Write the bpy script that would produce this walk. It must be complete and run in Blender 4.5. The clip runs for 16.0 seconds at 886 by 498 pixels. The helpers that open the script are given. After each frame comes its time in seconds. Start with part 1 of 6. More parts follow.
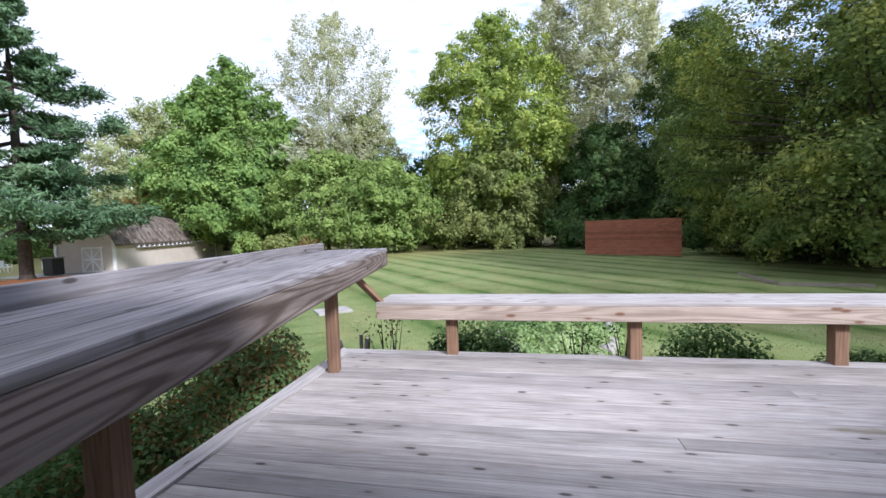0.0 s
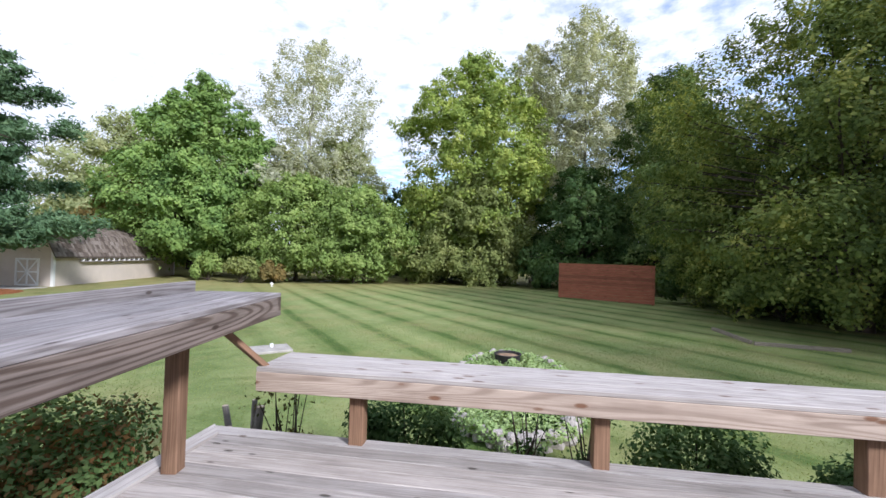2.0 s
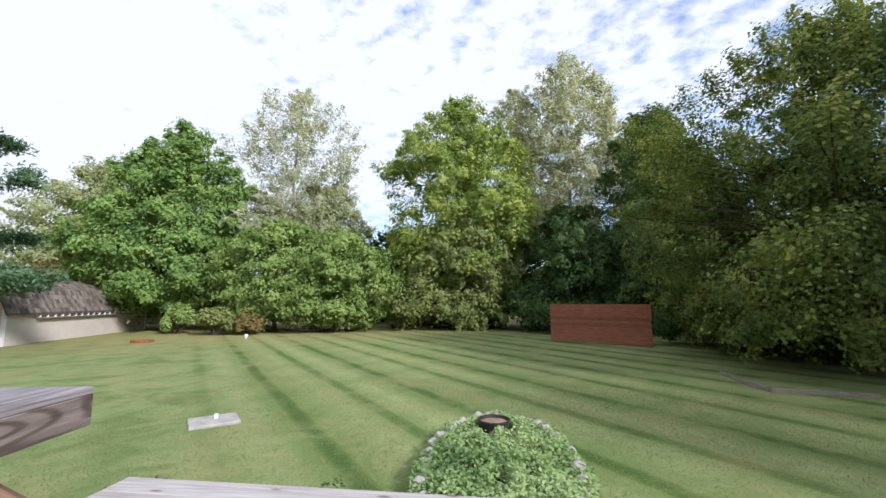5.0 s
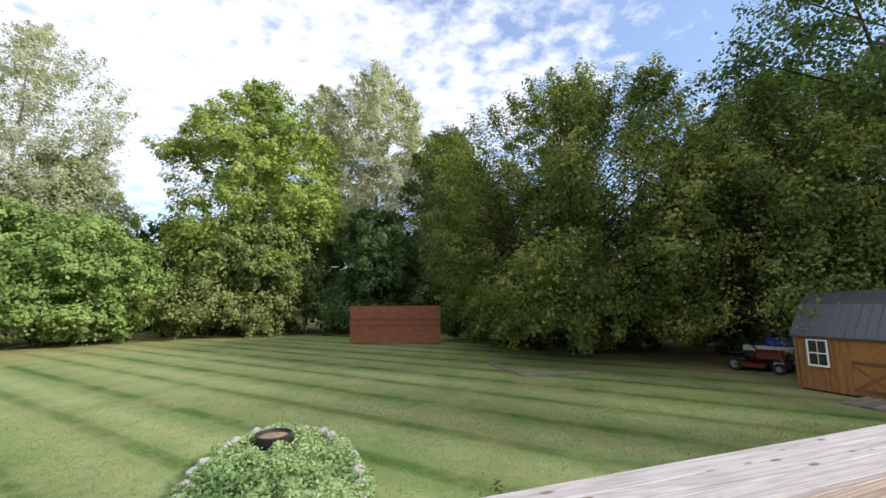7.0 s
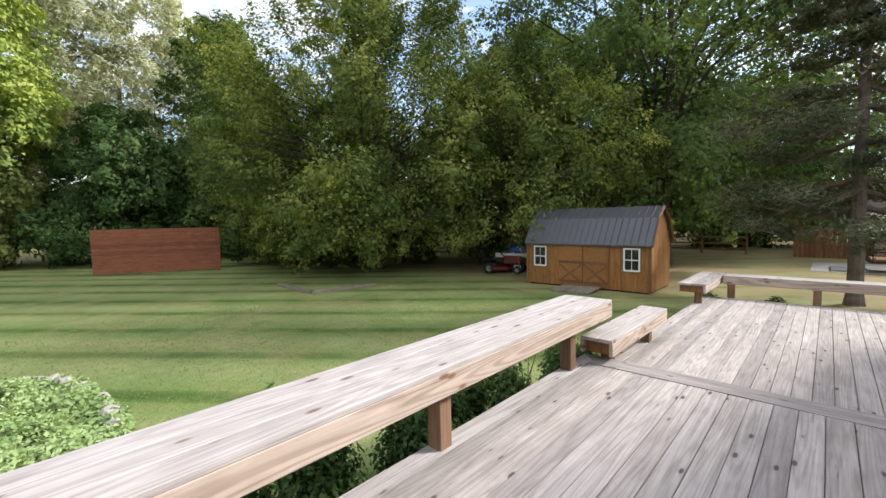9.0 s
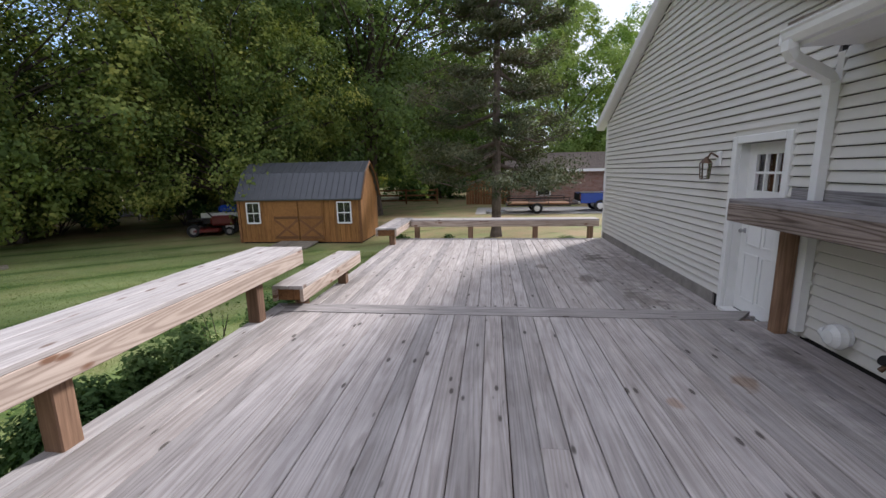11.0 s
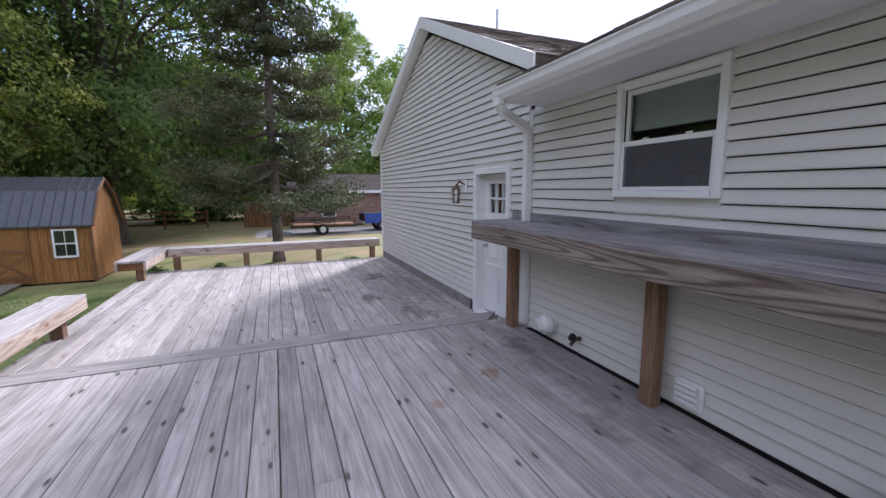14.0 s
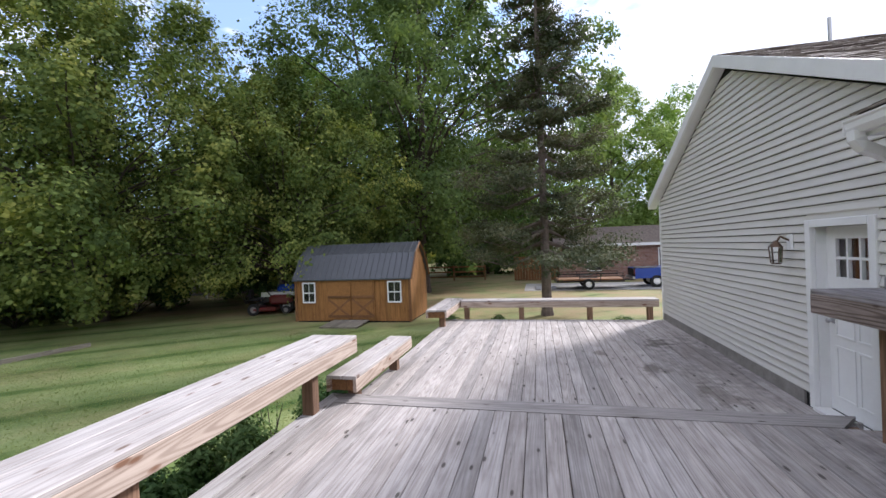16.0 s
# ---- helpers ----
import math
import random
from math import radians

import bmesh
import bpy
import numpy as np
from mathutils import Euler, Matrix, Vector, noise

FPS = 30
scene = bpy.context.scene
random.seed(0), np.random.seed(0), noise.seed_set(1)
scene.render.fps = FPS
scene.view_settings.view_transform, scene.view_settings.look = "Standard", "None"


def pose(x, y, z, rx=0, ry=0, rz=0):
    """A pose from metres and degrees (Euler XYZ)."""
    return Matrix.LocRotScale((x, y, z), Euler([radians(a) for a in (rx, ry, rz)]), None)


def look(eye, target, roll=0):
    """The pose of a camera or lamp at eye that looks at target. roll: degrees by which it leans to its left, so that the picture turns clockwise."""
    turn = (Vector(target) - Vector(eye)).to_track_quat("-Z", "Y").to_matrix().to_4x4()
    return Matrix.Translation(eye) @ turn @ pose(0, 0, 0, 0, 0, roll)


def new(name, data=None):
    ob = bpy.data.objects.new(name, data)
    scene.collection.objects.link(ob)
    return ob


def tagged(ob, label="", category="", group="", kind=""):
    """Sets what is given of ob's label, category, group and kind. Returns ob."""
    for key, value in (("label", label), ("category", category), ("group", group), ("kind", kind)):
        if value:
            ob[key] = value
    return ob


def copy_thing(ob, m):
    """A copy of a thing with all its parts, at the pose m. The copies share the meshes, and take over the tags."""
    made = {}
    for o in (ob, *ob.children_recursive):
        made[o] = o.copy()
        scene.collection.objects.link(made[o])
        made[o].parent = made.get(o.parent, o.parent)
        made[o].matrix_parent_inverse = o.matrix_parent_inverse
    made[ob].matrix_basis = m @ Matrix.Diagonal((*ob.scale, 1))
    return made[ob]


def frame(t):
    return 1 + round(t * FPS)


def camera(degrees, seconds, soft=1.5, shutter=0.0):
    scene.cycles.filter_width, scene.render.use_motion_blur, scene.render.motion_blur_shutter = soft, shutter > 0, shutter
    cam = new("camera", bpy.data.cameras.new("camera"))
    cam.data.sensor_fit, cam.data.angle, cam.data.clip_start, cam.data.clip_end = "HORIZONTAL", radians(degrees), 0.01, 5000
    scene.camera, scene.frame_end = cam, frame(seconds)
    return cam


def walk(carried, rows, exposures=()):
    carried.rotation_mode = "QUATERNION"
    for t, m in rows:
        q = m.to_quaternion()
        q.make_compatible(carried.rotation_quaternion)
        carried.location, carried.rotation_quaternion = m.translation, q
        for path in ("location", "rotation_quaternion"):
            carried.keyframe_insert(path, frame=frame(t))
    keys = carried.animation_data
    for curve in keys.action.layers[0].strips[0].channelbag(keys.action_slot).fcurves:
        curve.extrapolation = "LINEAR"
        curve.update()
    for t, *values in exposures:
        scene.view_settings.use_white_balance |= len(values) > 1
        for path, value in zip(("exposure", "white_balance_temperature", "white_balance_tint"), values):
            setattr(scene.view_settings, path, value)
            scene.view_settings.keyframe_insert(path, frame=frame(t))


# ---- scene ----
cam = camera(94.0, 16.0)
PATH = [
    (0, (2.125, -4.89, 1.566), (1.728, -2.933, 1.453), -2.0),
    (0.5, (2.263, -4.646, 1.591), (1.953, -2.672, 1.51), -0.3),
    (1, (2.298, -4.329, 1.606), (2.068, -2.344, 1.542), -0.1),
    (1.5, (2.343, -3.963, 1.649), (2.188, -1.969, 1.642), -0.9),
    (2, (2.472, -3.588, 1.68), (2.178, -1.61, 1.723), 1.6),
    (2.5, (2.539, -3.228, 1.682), (2.25, -1.253, 1.798), 0.9),
    (3, (2.559, -2.92, 1.734), (2.244, -0.951, 1.88), -0.2),
    (5.5, (2.743, -2.032, 1.796), (2.558, -0.057, 2.054), -0.2),
    (6, (2.802, -1.969, 1.804), (2.928, 0.012, 2.049), -0.6),
    (6.5, (2.882, -1.937, 1.812), (3.293, 0.005, 2.053), -1.1),
    (7, (2.97, -1.941, 1.807), (3.628, -0.069, 2.06), -0.6),
    (7.5, (3.066, -2.016, 1.801), (3.909, -0.219, 2.045), -0.5),
    (8, (3.123, -2.063, 1.818), (4.159, -0.373, 2.08), 0.6),
    (8.5, (3.072, -2.014, 1.774), (4.384, -0.51, 1.906), 0.1),
    (9, (3.108, -2.054, 1.677), (4.566, -0.693, 1.536), -1.3),
    (9.5, (3.137, -2.163, 1.617), (4.793, -1.09, 1.291), -2.1),
    (10, (3.28, -2.313, 1.545), (5.106, -1.585, 1.177), -1.4),
    (12.5, (3.344, -2.573, 1.544), (5.266, -2.95, 1.138), -1.6),
    (13, (3.311, -2.621, 1.567), (5.154, -3.284, 1.162), -1.0),
    (13.5, (3.275, -2.648, 1.563), (5.063, -3.472, 1.21), -0.2),
    (14, (3.304, -2.653, 1.589), (5.139, -3.396, 1.302), -0.3),
    (14.5, (3.332, -2.606, 1.649), (5.262, -3.116, 1.519), 0.1),
    (15, (3.396, -2.655, 1.685), (5.388, -2.806, 1.574), -0.6),
    (15.5, (3.41, -2.594, 1.694), (5.404, -2.444, 1.651), -0.8),
    (16, (3.32, -2.423, 1.721), (5.269, -1.975, 1.714), -2.2),
]
EXPOSURES = [(0, 0.22, 5500, 17), (3, 0.06, 5700, 16), (6, 0.02, 5780, 15), (7.6, 0.24, 6050, 13), (8.6, 0.5, 6150, 12), (9.5, 0.34, 6150, 15), (10.5, 0.18, 5950, 16), (12.5, -0.02, 5700, 21), (14, 0.33, 5500, 22), (16, 0.4, 5750, 17)]
walk(cam, [(t, look(eye, target, roll)) for t, eye, target, roll in PATH], EXPOSURES)

# ---- world, sun ----
SUN = Vector((0.78, -0.62, 0.62)).normalized()
world = bpy.data.worlds.new("sky")
scene.world = world
world.use_nodes = True
wt = world.node_tree
wt.nodes.clear()
w_out = wt.nodes.new("ShaderNodeOutputWorld")
w_bg = wt.nodes.new("ShaderNodeBackground")
w_sky = wt.nodes.new("ShaderNodeTexSky")
w_sky.sky_type = "NISHITA"
w_sky.sun_disc = False
w_sky.sun_elevation = math.asin(SUN.z)
w_sky.sun_rotation = math.atan2(SUN.x, SUN.y)
w_sky.air_density, w_sky.dust_density = 1.3, 0.5
w_tc = wt.nodes.new("ShaderNodeTexCoord")
w_sep = wt.nodes.new("ShaderNodeSeparateXYZ")
w_div = wt.nodes.new("ShaderNodeVectorMath")
w_div.operation = "DIVIDE"
w_cmb = wt.nodes.new("ShaderNodeCombineXYZ")
w_add = wt.nodes.new("ShaderNodeMath")
w_add.operation = "ADD"
w_add.inputs[1].default_value = 0.12
w_abs = wt.nodes.new("ShaderNodeMath")
w_abs.operation = "ABSOLUTE"
w_n1 = wt.nodes.new("ShaderNodeTexNoise")
w_n1.inputs["Scale"].default_value = 10.0
w_n1.inputs["Detail"].default_value = 4
w_n1.inputs["Roughness"].default_value = 0.58
w_n1.inputs["Distortion"].default_value = 0.15
w_n2 = wt.nodes.new("ShaderNodeTexNoise")
w_n2.inputs["Scale"].default_value = 0.55
w_n2.inputs["Detail"].default_value = 3
w_mix2 = wt.nodes.new("ShaderNodeMath")
w_mix2.operation = "MULTIPLY_ADD"
w_mix2.inputs[1].default_value = 1.1
w_dot = wt.nodes.new("ShaderNodeVectorMath")
w_dot.operation = "DOT_PRODUCT"
w_dot.inputs[1].default_value = (0.7, 0.7, 0.0)
w_bank = wt.nodes.new("ShaderNodeMath")
w_bank.operation = "MULTIPLY_ADD"
w_bank.inputs[1].default_value = -0.5
w_sum = wt.nodes.new("ShaderNodeMath")
w_sum.operation = "ADD"
w_sum.inputs[1].default_value = 0.10
w_ramp = wt.nodes.new("ShaderNodeValToRGB")
w_ramp.color_ramp.elements[0].position = 0.74
w_ramp.color_ramp.elements[0].color = (0.22, 0.22, 0.22, 1)
w_ramp.color_ramp.elements[1].position = 1.12
w_mix = wt.nodes.new("ShaderNodeMixRGB")
w_mix.inputs[2].default_value = (6.7, 6.75, 7.0, 1)
L = wt.links.new
L(w_tc.outputs["Generated"], w_sep.inputs[0])
L(w_sep.outputs[2], w_abs.inputs[0])
L(w_abs.outputs[0], w_add.inputs[0])
for i in range(3):
    L(w_add.outputs[0], w_cmb.inputs[i])
L(w_tc.outputs["Generated"], w_div.inputs[0])
L(w_cmb.outputs[0], w_div.inputs[1])
L(w_div.outputs[0], w_n1.inputs["Vector"])
L(w_div.outputs[0], w_n2.inputs["Vector"])
L(w_n2.outputs["Fac"], w_mix2.inputs[0])
L(w_n1.outputs["Fac"], w_mix2.inputs[2])
L(w_tc.outputs["Generated"], w_dot.inputs[0])
L(w_dot.outputs["Value"], w_bank.inputs[0])
L(w_mix2.outputs[0], w_bank.inputs[2])
L(w_bank.outputs[0], w_sum.inputs[0])
L(w_sum.outputs[0], w_ramp.inputs[0])
L(w_ramp.outputs[0], w_mix.inputs[0])
w_tint = wt.nodes.new("ShaderNodeMixRGB")
w_tint.blend_type = "MULTIPLY"
w_tint.inputs[0].default_value = 1.0
w_tint.inputs[2].default_value = (0.9, 1.1, 1.3, 1)
L(w_sky.outputs[0], w_tint.inputs[1])
L(w_tint.outputs[0], w_mix.inputs[1])
L(w_mix.outputs[0], w_bg.inputs[0])
w_bg.inputs[1].default_value = 0.15
L(w_bg.outputs[0], w_out.inputs[0])

sun_data = bpy.data.lights.new("sun", "SUN")
sun_data.energy = 5.0
sun_data.angle = radians(8.0)
sun_data.color = (1.0, 0.94, 0.84)
sun = new("sun", sun_data)
sun.matrix_world = look(SUN * 60, (0, 0, 0))


# ---- materials ----
def mat_base(name, rough=0.7, spec=0.3):
    m = bpy.data.materials.new(name)
    m.use_nodes = True
    b = m.node_tree.nodes["Principled BSDF"]
    b.inputs["Roughness"].default_value = rough
    b.inputs["Specular IOR Level"].default_value = spec
    return m, m.node_tree, b


def node(nt, kind, **kw):
    n = nt.nodes.new(kind)
    for k, v in kw.items():
        n.inputs[k].default_value = v
    return n


def ramp(nt, fac, stops):
    r = nt.nodes.new("ShaderNodeValToRGB")
    e = r.color_ramp.elements
    while len(e) < len(stops):
        e.new(0.5)
    for el, (p, c) in zip(e, stops):
        el.position, el.color = p, (*c, 1)
    nt.links.new(fac, r.inputs[0])
    return r.outputs[0]


def mixc(nt, kind, fac, a, b):
    m = nt.nodes.new("ShaderNodeMixRGB")
    m.blend_type = kind
    for sock, v in zip(m.inputs, (fac, a, b)):
        if hasattr(v, "is_linked"):
            nt.links.new(v, sock)
        elif isinstance(v, (int, float)):
            sock.default_value = v
        else:
            sock.default_value = (*v, 1)
    return m.outputs[0]


def coords(nt, scale, shift=True):
    """Object coordinates, stretched, and shifted by the object's random number."""
    tc = nt.nodes.new("ShaderNodeTexCoord")
    v = tc.outputs["Object"]
    if shift:
        oi = nt.nodes.new("ShaderNodeObjectInfo")
        mul = nt.nodes.new("ShaderNodeMath")
        mul.operation = "MULTIPLY"
        mul.inputs[1].default_value = 57.0
        nt.links.new(oi.outputs["Random"], mul.inputs[0])
        add = nt.nodes.new("ShaderNodeVectorMath")
        add.operation = "ADD"
        nt.links.new(v, add.inputs[0])
        nt.links.new(mul.outputs[0], add.inputs[1])
        v = add.outputs[0]
    sc = nt.nodes.new("ShaderNodeVectorMath")
    sc.operation = "MULTIPLY"
    sc.inputs[1].default_value = scale
    nt.links.new(v, sc.inputs[0])
    return sc.outputs[0]


def bump(nt, b, height, strength=0.3, dist=0.01):
    n = nt.nodes.new("ShaderNodeBump")
    n.inputs["Strength"].default_value = strength
    n.inputs["Distance"].default_value = dist
    nt.links.new(height, n.inputs["Height"])
    nt.links.new(n.outputs[0], b.inputs["Normal"])


def noise_of(nt, vec, scale, detail=4, rough=0.55, dist=0.0):
    n = node(nt, "ShaderNodeTexNoise", Scale=scale, Detail=detail, Roughness=rough, Distortion=dist)
    nt.links.new(vec, n.inputs["Vector"])
    return n.outputs["Fac"]


def wood(name, dark, light, knot, rough=0.75, stain=0.5, grain=1.0, tone=0.3, rings=0.35, upright=False, knot_size=1.0, ring_count=125):
    """Timber with its grain along local x."""
    m, nt, b = mat_base(name, rough, 0.25)
    v = coords(nt, (1, 1, 1))
    vs = coords(nt, (0.55, 9 * grain, 9 * grain))
    g1 = noise_of(nt, vs, 2.2, 6, 0.62, 0.9)
    vf = coords(nt, (1.5, 60, 60))
    g2 = noise_of(nt, vf, 2.0, 3, 0.6)
    mul = nt.nodes.new("ShaderNodeMath")
    mul.operation = "MULTIPLY_ADD"
    mul.inputs[1].default_value = 0.35
    nt.links.new(g2, mul.inputs[0])
    nt.links.new(g1, mul.inputs[2])
    c = ramp(nt, mul.outputs[0], [(0.42, dark), (0.62, [(a + d) / 2 for a, d in zip(dark, light)]), (0.86, light)])
    # growth rings, as contour lines of a stretched field
    rv = coords(nt, (0.26, 5.5 * grain, 5.5 * grain))
    rn = noise_of(nt, rv, 0.9, 1.5, 0.4)
    rs = nt.nodes.new("ShaderNodeMath")
    rs.operation = "MULTIPLY"
    rs.inputs[1].default_value = ring_count
    nt.links.new(rn, rs.inputs[0])
    sn = nt.nodes.new("ShaderNodeMath")
    sn.operation = "SINE"
    nt.links.new(rs.outputs[0], sn.inputs[0])
    hf = nt.nodes.new("ShaderNodeMath")
    hf.operation = "MULTIPLY_ADD"
    hf.inputs[1].default_value = 0.5
    hf.inputs[2].default_value = 0.5
    nt.links.new(sn.outputs[0], hf.inputs[0])
    c = mixc(nt, "MULTIPLY", rings, c, ramp(nt, hf.outputs[0], [(0.05, (0.45, 0.40, 0.37)), (0.5, (0.95, 0.94, 0.93)), (1, (1, 1, 1))]))
    # broad stains
    st = noise_of(nt, v, 1.6, 4, 0.6)
    c = mixc(nt, "MULTIPLY", stain, c, ramp(nt, st, [(0.3, (0.62, 0.6, 0.58)), (0.62, (1, 1, 1))]))
    # knots
    kv = coords(nt, (3.2, 0.0, 9.0) if upright else (3.2, 9.0, 0.0))
    vor = node(nt, "ShaderNodeTexVoronoi", Scale=0.85, Randomness=1.0)
    nt.links.new(kv, vor.inputs["Vector"])
    kf = ramp(nt, vor.outputs["Distance"], [(0.07 * knot_size, (0.92, 0.92, 0.92)), (0.10 * knot_size, (0.55, 0.55, 0.55)), (0.12 * knot_size, (0.12, 0.12, 0.12)), (0.26 * knot_size, (0, 0, 0))])
    c = mixc(nt, "MIX", kf, c, knot)
    # short dark checks along the grain
    ck = noise_of(nt, coords(nt, (2.2, 34, 34)), 1.7, 2, 0.5)
    c = mixc(nt, "MULTIPLY", 0.55, c, ramp(nt, ck, [(0.24, (0.45, 0.42, 0.40)), (0.31, (1, 1, 1))]))
    # tone from board to board
    oi = nt.nodes.new("ShaderNodeObjectInfo")
    c = mixc(nt, "MULTIPLY", 1.0, c, ramp(nt, oi.outputs["Random"], [(0, (1 - tone,) * 3), (0.5, (1, 0.98, 0.96)), (1, (1, 1, 1))]))
    nt.links.new(c, b.inputs["Base Color"])
    bump(nt, b, mul.outputs[0], 0.35, 0.004)
    return m


def plain(name, color, rough=0.6, spec=0.3, metal=0.0, var=0.12, scale=6.0, bmp=0.05):
    m, nt, b = mat_base(name, rough, spec)
    b.inputs["Metallic"].default_value = metal
    v = coords(nt, (1, 1, 1))
    n = noise_of(nt, v, scale, 5, 0.6)
    n2 = noise_of(nt, v, scale * 9, 3, 0.6)
    c = ramp(nt, n, [(0.3, [x * (1 - var) for x in color]), (0.7, [min(1, x * (1 + var * 0.6)) for x in color])])
    c = mixc(nt, "MULTIPLY", 0.5, c, ramp(nt, n2, [(0.3, (1 - var,) * 3), (0.7, (1, 1, 1))]))
    nt.links.new(c, b.inputs["Base Color"])
    if bmp:
        bump(nt, b, n2, bmp, 0.004)
    return m


def leaves(name, colors, trans=0.35, patch=0.25):
    """Foliage: each leaf its own shade, and broad patches over the crown."""
    m = bpy.data.materials.new(name)
    m.use_nodes = True
    nt = m.node_tree
    b = nt.nodes["Principled BSDF"]
    b.inputs["Roughness"].default_value = 0.7
    b.inputs["Specular IOR Level"].default_value = 0.12
    g = nt.nodes.new("ShaderNodeNewGeometry")
    v = coords(nt, (1, 1, 1))
    n = noise_of(nt, v, 0.42, 4, 0.6)
    mix = nt.nodes.new("ShaderNodeMath")
    mix.operation = "MULTIPLY_ADD"
    mix.inputs[1].default_value = 0.36
    nt.links.new(g.outputs["Random Per Island"], mix.inputs[0])
    sub = nt.nodes.new("ShaderNodeMath")
    sub.operation = "MULTIPLY_ADD"
    sub.inputs[1].default_value = 2.0
    sub.inputs[2].default_value = -0.68
    nt.links.new(n, sub.inputs[0])
    nt.links.new(sub.outputs[0], mix.inputs[2])
    k = len(colors)
    c = ramp(nt, mix.outputs[0], [(0.05 + 0.9 * i / (k - 1), col) for i, col in enumerate(colors)])
    nt.links.new(c, b.inputs["Base Color"])
    tr = nt.nodes.new("ShaderNodeBsdfTranslucent")
    warm = mixc(nt, "MULTIPLY", 1.0, c, (1.3, 1.25, 0.6))
    nt.links.new(warm, tr.inputs[0])
    ms = nt.nodes.new("ShaderNodeMixShader")
    ms.inputs[0].default_value = trans
    nt.links.new(b.outputs[0], ms.inputs[1])
    nt.links.new(tr.outputs[0], ms.inputs[2])
    nt.links.new(ms.outputs[0], nt.nodes["Material Output"].inputs[0])
    return m


def tinted(m, spots):
    """Adds worn, damp or rusty marks, and painted shade, with soft edges at given places to a timber."""
    nt = m.node_tree
    b = nt.nodes["Principled BSDF"]
    src = b.inputs["Base Color"].links[0].from_socket
    geo = nt.nodes.new("ShaderNodeNewGeometry")
    wob = node(nt, "ShaderNodeTexNoise", Scale=7.0, Detail=3.0)
    nt.links.new(geo.outputs["Position"], wob.inputs["Vector"])
    for x, y, rx, ry, col, k in spots:
        mp = node(nt, "ShaderNodeMapping")
        mp.inputs["Location"].default_value = (-x / rx, -y / ry, 0)
        mp.inputs["Scale"].default_value = (1 / rx, 1 / ry, 0)
        nt.links.new(geo.outputs["Position"], mp.inputs[0])
        ln = nt.nodes.new("ShaderNodeVectorMath")
        ln.operation = "LENGTH"
        nt.links.new(mp.outputs[0], ln.inputs[0])
        ad = nt.nodes.new("ShaderNodeMath")
        ad.operation = "ADD"
        nt.links.new(ln.outputs["Value"], ad.inputs[0])
        nt.links.new(wob.outputs["Fac"], ad.inputs[1])
        src = mixc(nt, "MULTIPLY", ramp(nt, ad.outputs[0], [(0.75, (k, k, k)), (1.15, (0, 0, 0))]), src, col)
    nt.links.new(src, b.inputs["Base Color"])
    return m


M_DECK = wood("weathered_decking", (0.30, 0.275, 0.26), (0.54, 0.50, 0.475), (0.075, 0.065, 0.055), 0.8, 0.6, 1.0, 0.26, 0.3, knot_size=1.15)
# Last three spots: damp greying along the wall, with the house's shade painted in.
tinted(M_DECK, [(4.65, -2.95, 0.16, 0.12, (0.42, 0.33, 0.30), 1.0), (9.9, -4.0, 0.75, 0.4, (0.42, 0.40, 0.38), 0.9), (8.9, -4.5, 0.9, 0.5, (0.5, 0.48, 0.46), 0.9), (11.6, -4.5, 0.8, 0.5, (0.5, 0.48, 0.46), 0.9), (10.8, -3.4, 0.35, 0.25, (0.5, 0.47, 0.44), 0.8), (4.5, -1.5, 0.5, 0.12, (0.62, 0.6, 0.45), 0.8), (6.3, -4.3, 0.3, 0.2, (0.7, 0.55, 0.42), 0.8), (6.0, -3.7, 0.2, 0.12, (0.75, 0.58, 0.45), 0.7), (6.8, -4.9, 0.7, 0.25, (0.6, 0.58, 0.55), 0.7), (5.3, -4.6, 0.5, 0.2, (0.65, 0.62, 0.58), 0.7), (6.2, -5.1, 3.4, 1.1, (0.66, 0.65, 0.68), 0.8), (3.0, -5.2, 2.6, 1.0, (0.66, 0.65, 0.68), 0.8), (10.6, -4.9, 3.6, 1.3, (0.62, 0.61, 0.62), 0.85)])
M_STEP = wood("worn_step_board", (0.20, 0.185, 0.175), (0.40, 0.37, 0.35), (0.09, 0.07, 0.06), 0.8, 0.5, rings=0.25)
M_BORDER = wood("weathered_border", (0.30, 0.285, 0.28), (0.55, 0.525, 0.515), (0.15, 0.12, 0.10), 0.8, 0.4)
M_RAILTOP = wood("sun_bleached_timber", (0.33, 0.305, 0.29), (0.53, 0.495, 0.475), (0.15, 0.10, 0.075), 0.75, 0.4, rings=0.3, knot_size=1.4)
M_RAILFACE = wood("pale_pine", (0.36, 0.285, 0.23), (0.56, 0.465, 0.39), (0.18, 0.09, 0.05), 0.7, 0.3, 0.7, 0.15, 0.5, True, 1.5, 150)
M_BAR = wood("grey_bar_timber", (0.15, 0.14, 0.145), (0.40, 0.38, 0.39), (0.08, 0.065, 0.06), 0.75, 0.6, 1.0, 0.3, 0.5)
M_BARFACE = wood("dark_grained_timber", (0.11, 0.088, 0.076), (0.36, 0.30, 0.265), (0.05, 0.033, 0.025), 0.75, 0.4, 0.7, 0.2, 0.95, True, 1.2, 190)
M_POST = wood("brown_stained_post", (0.15, 0.09, 0.055), (0.34, 0.21, 0.135), (0.08, 0.04, 0.02), 0.7, 0.5)
M_SIDING = plain("cream_vinyl_siding", (0.66, 0.64, 0.60), 0.55, 0.3, 0, 0.05, 1.2, 0.03)
M_WHITE = plain("white_paint", (0.80, 0.80, 0.79), 0.45, 0.35, 0, 0.05, 3, 0.03)
M_SOFFIT = plain("soffit_white", (0.74, 0.73, 0.71), 0.6, 0.25, 0, 0.06, 3, 0.03)
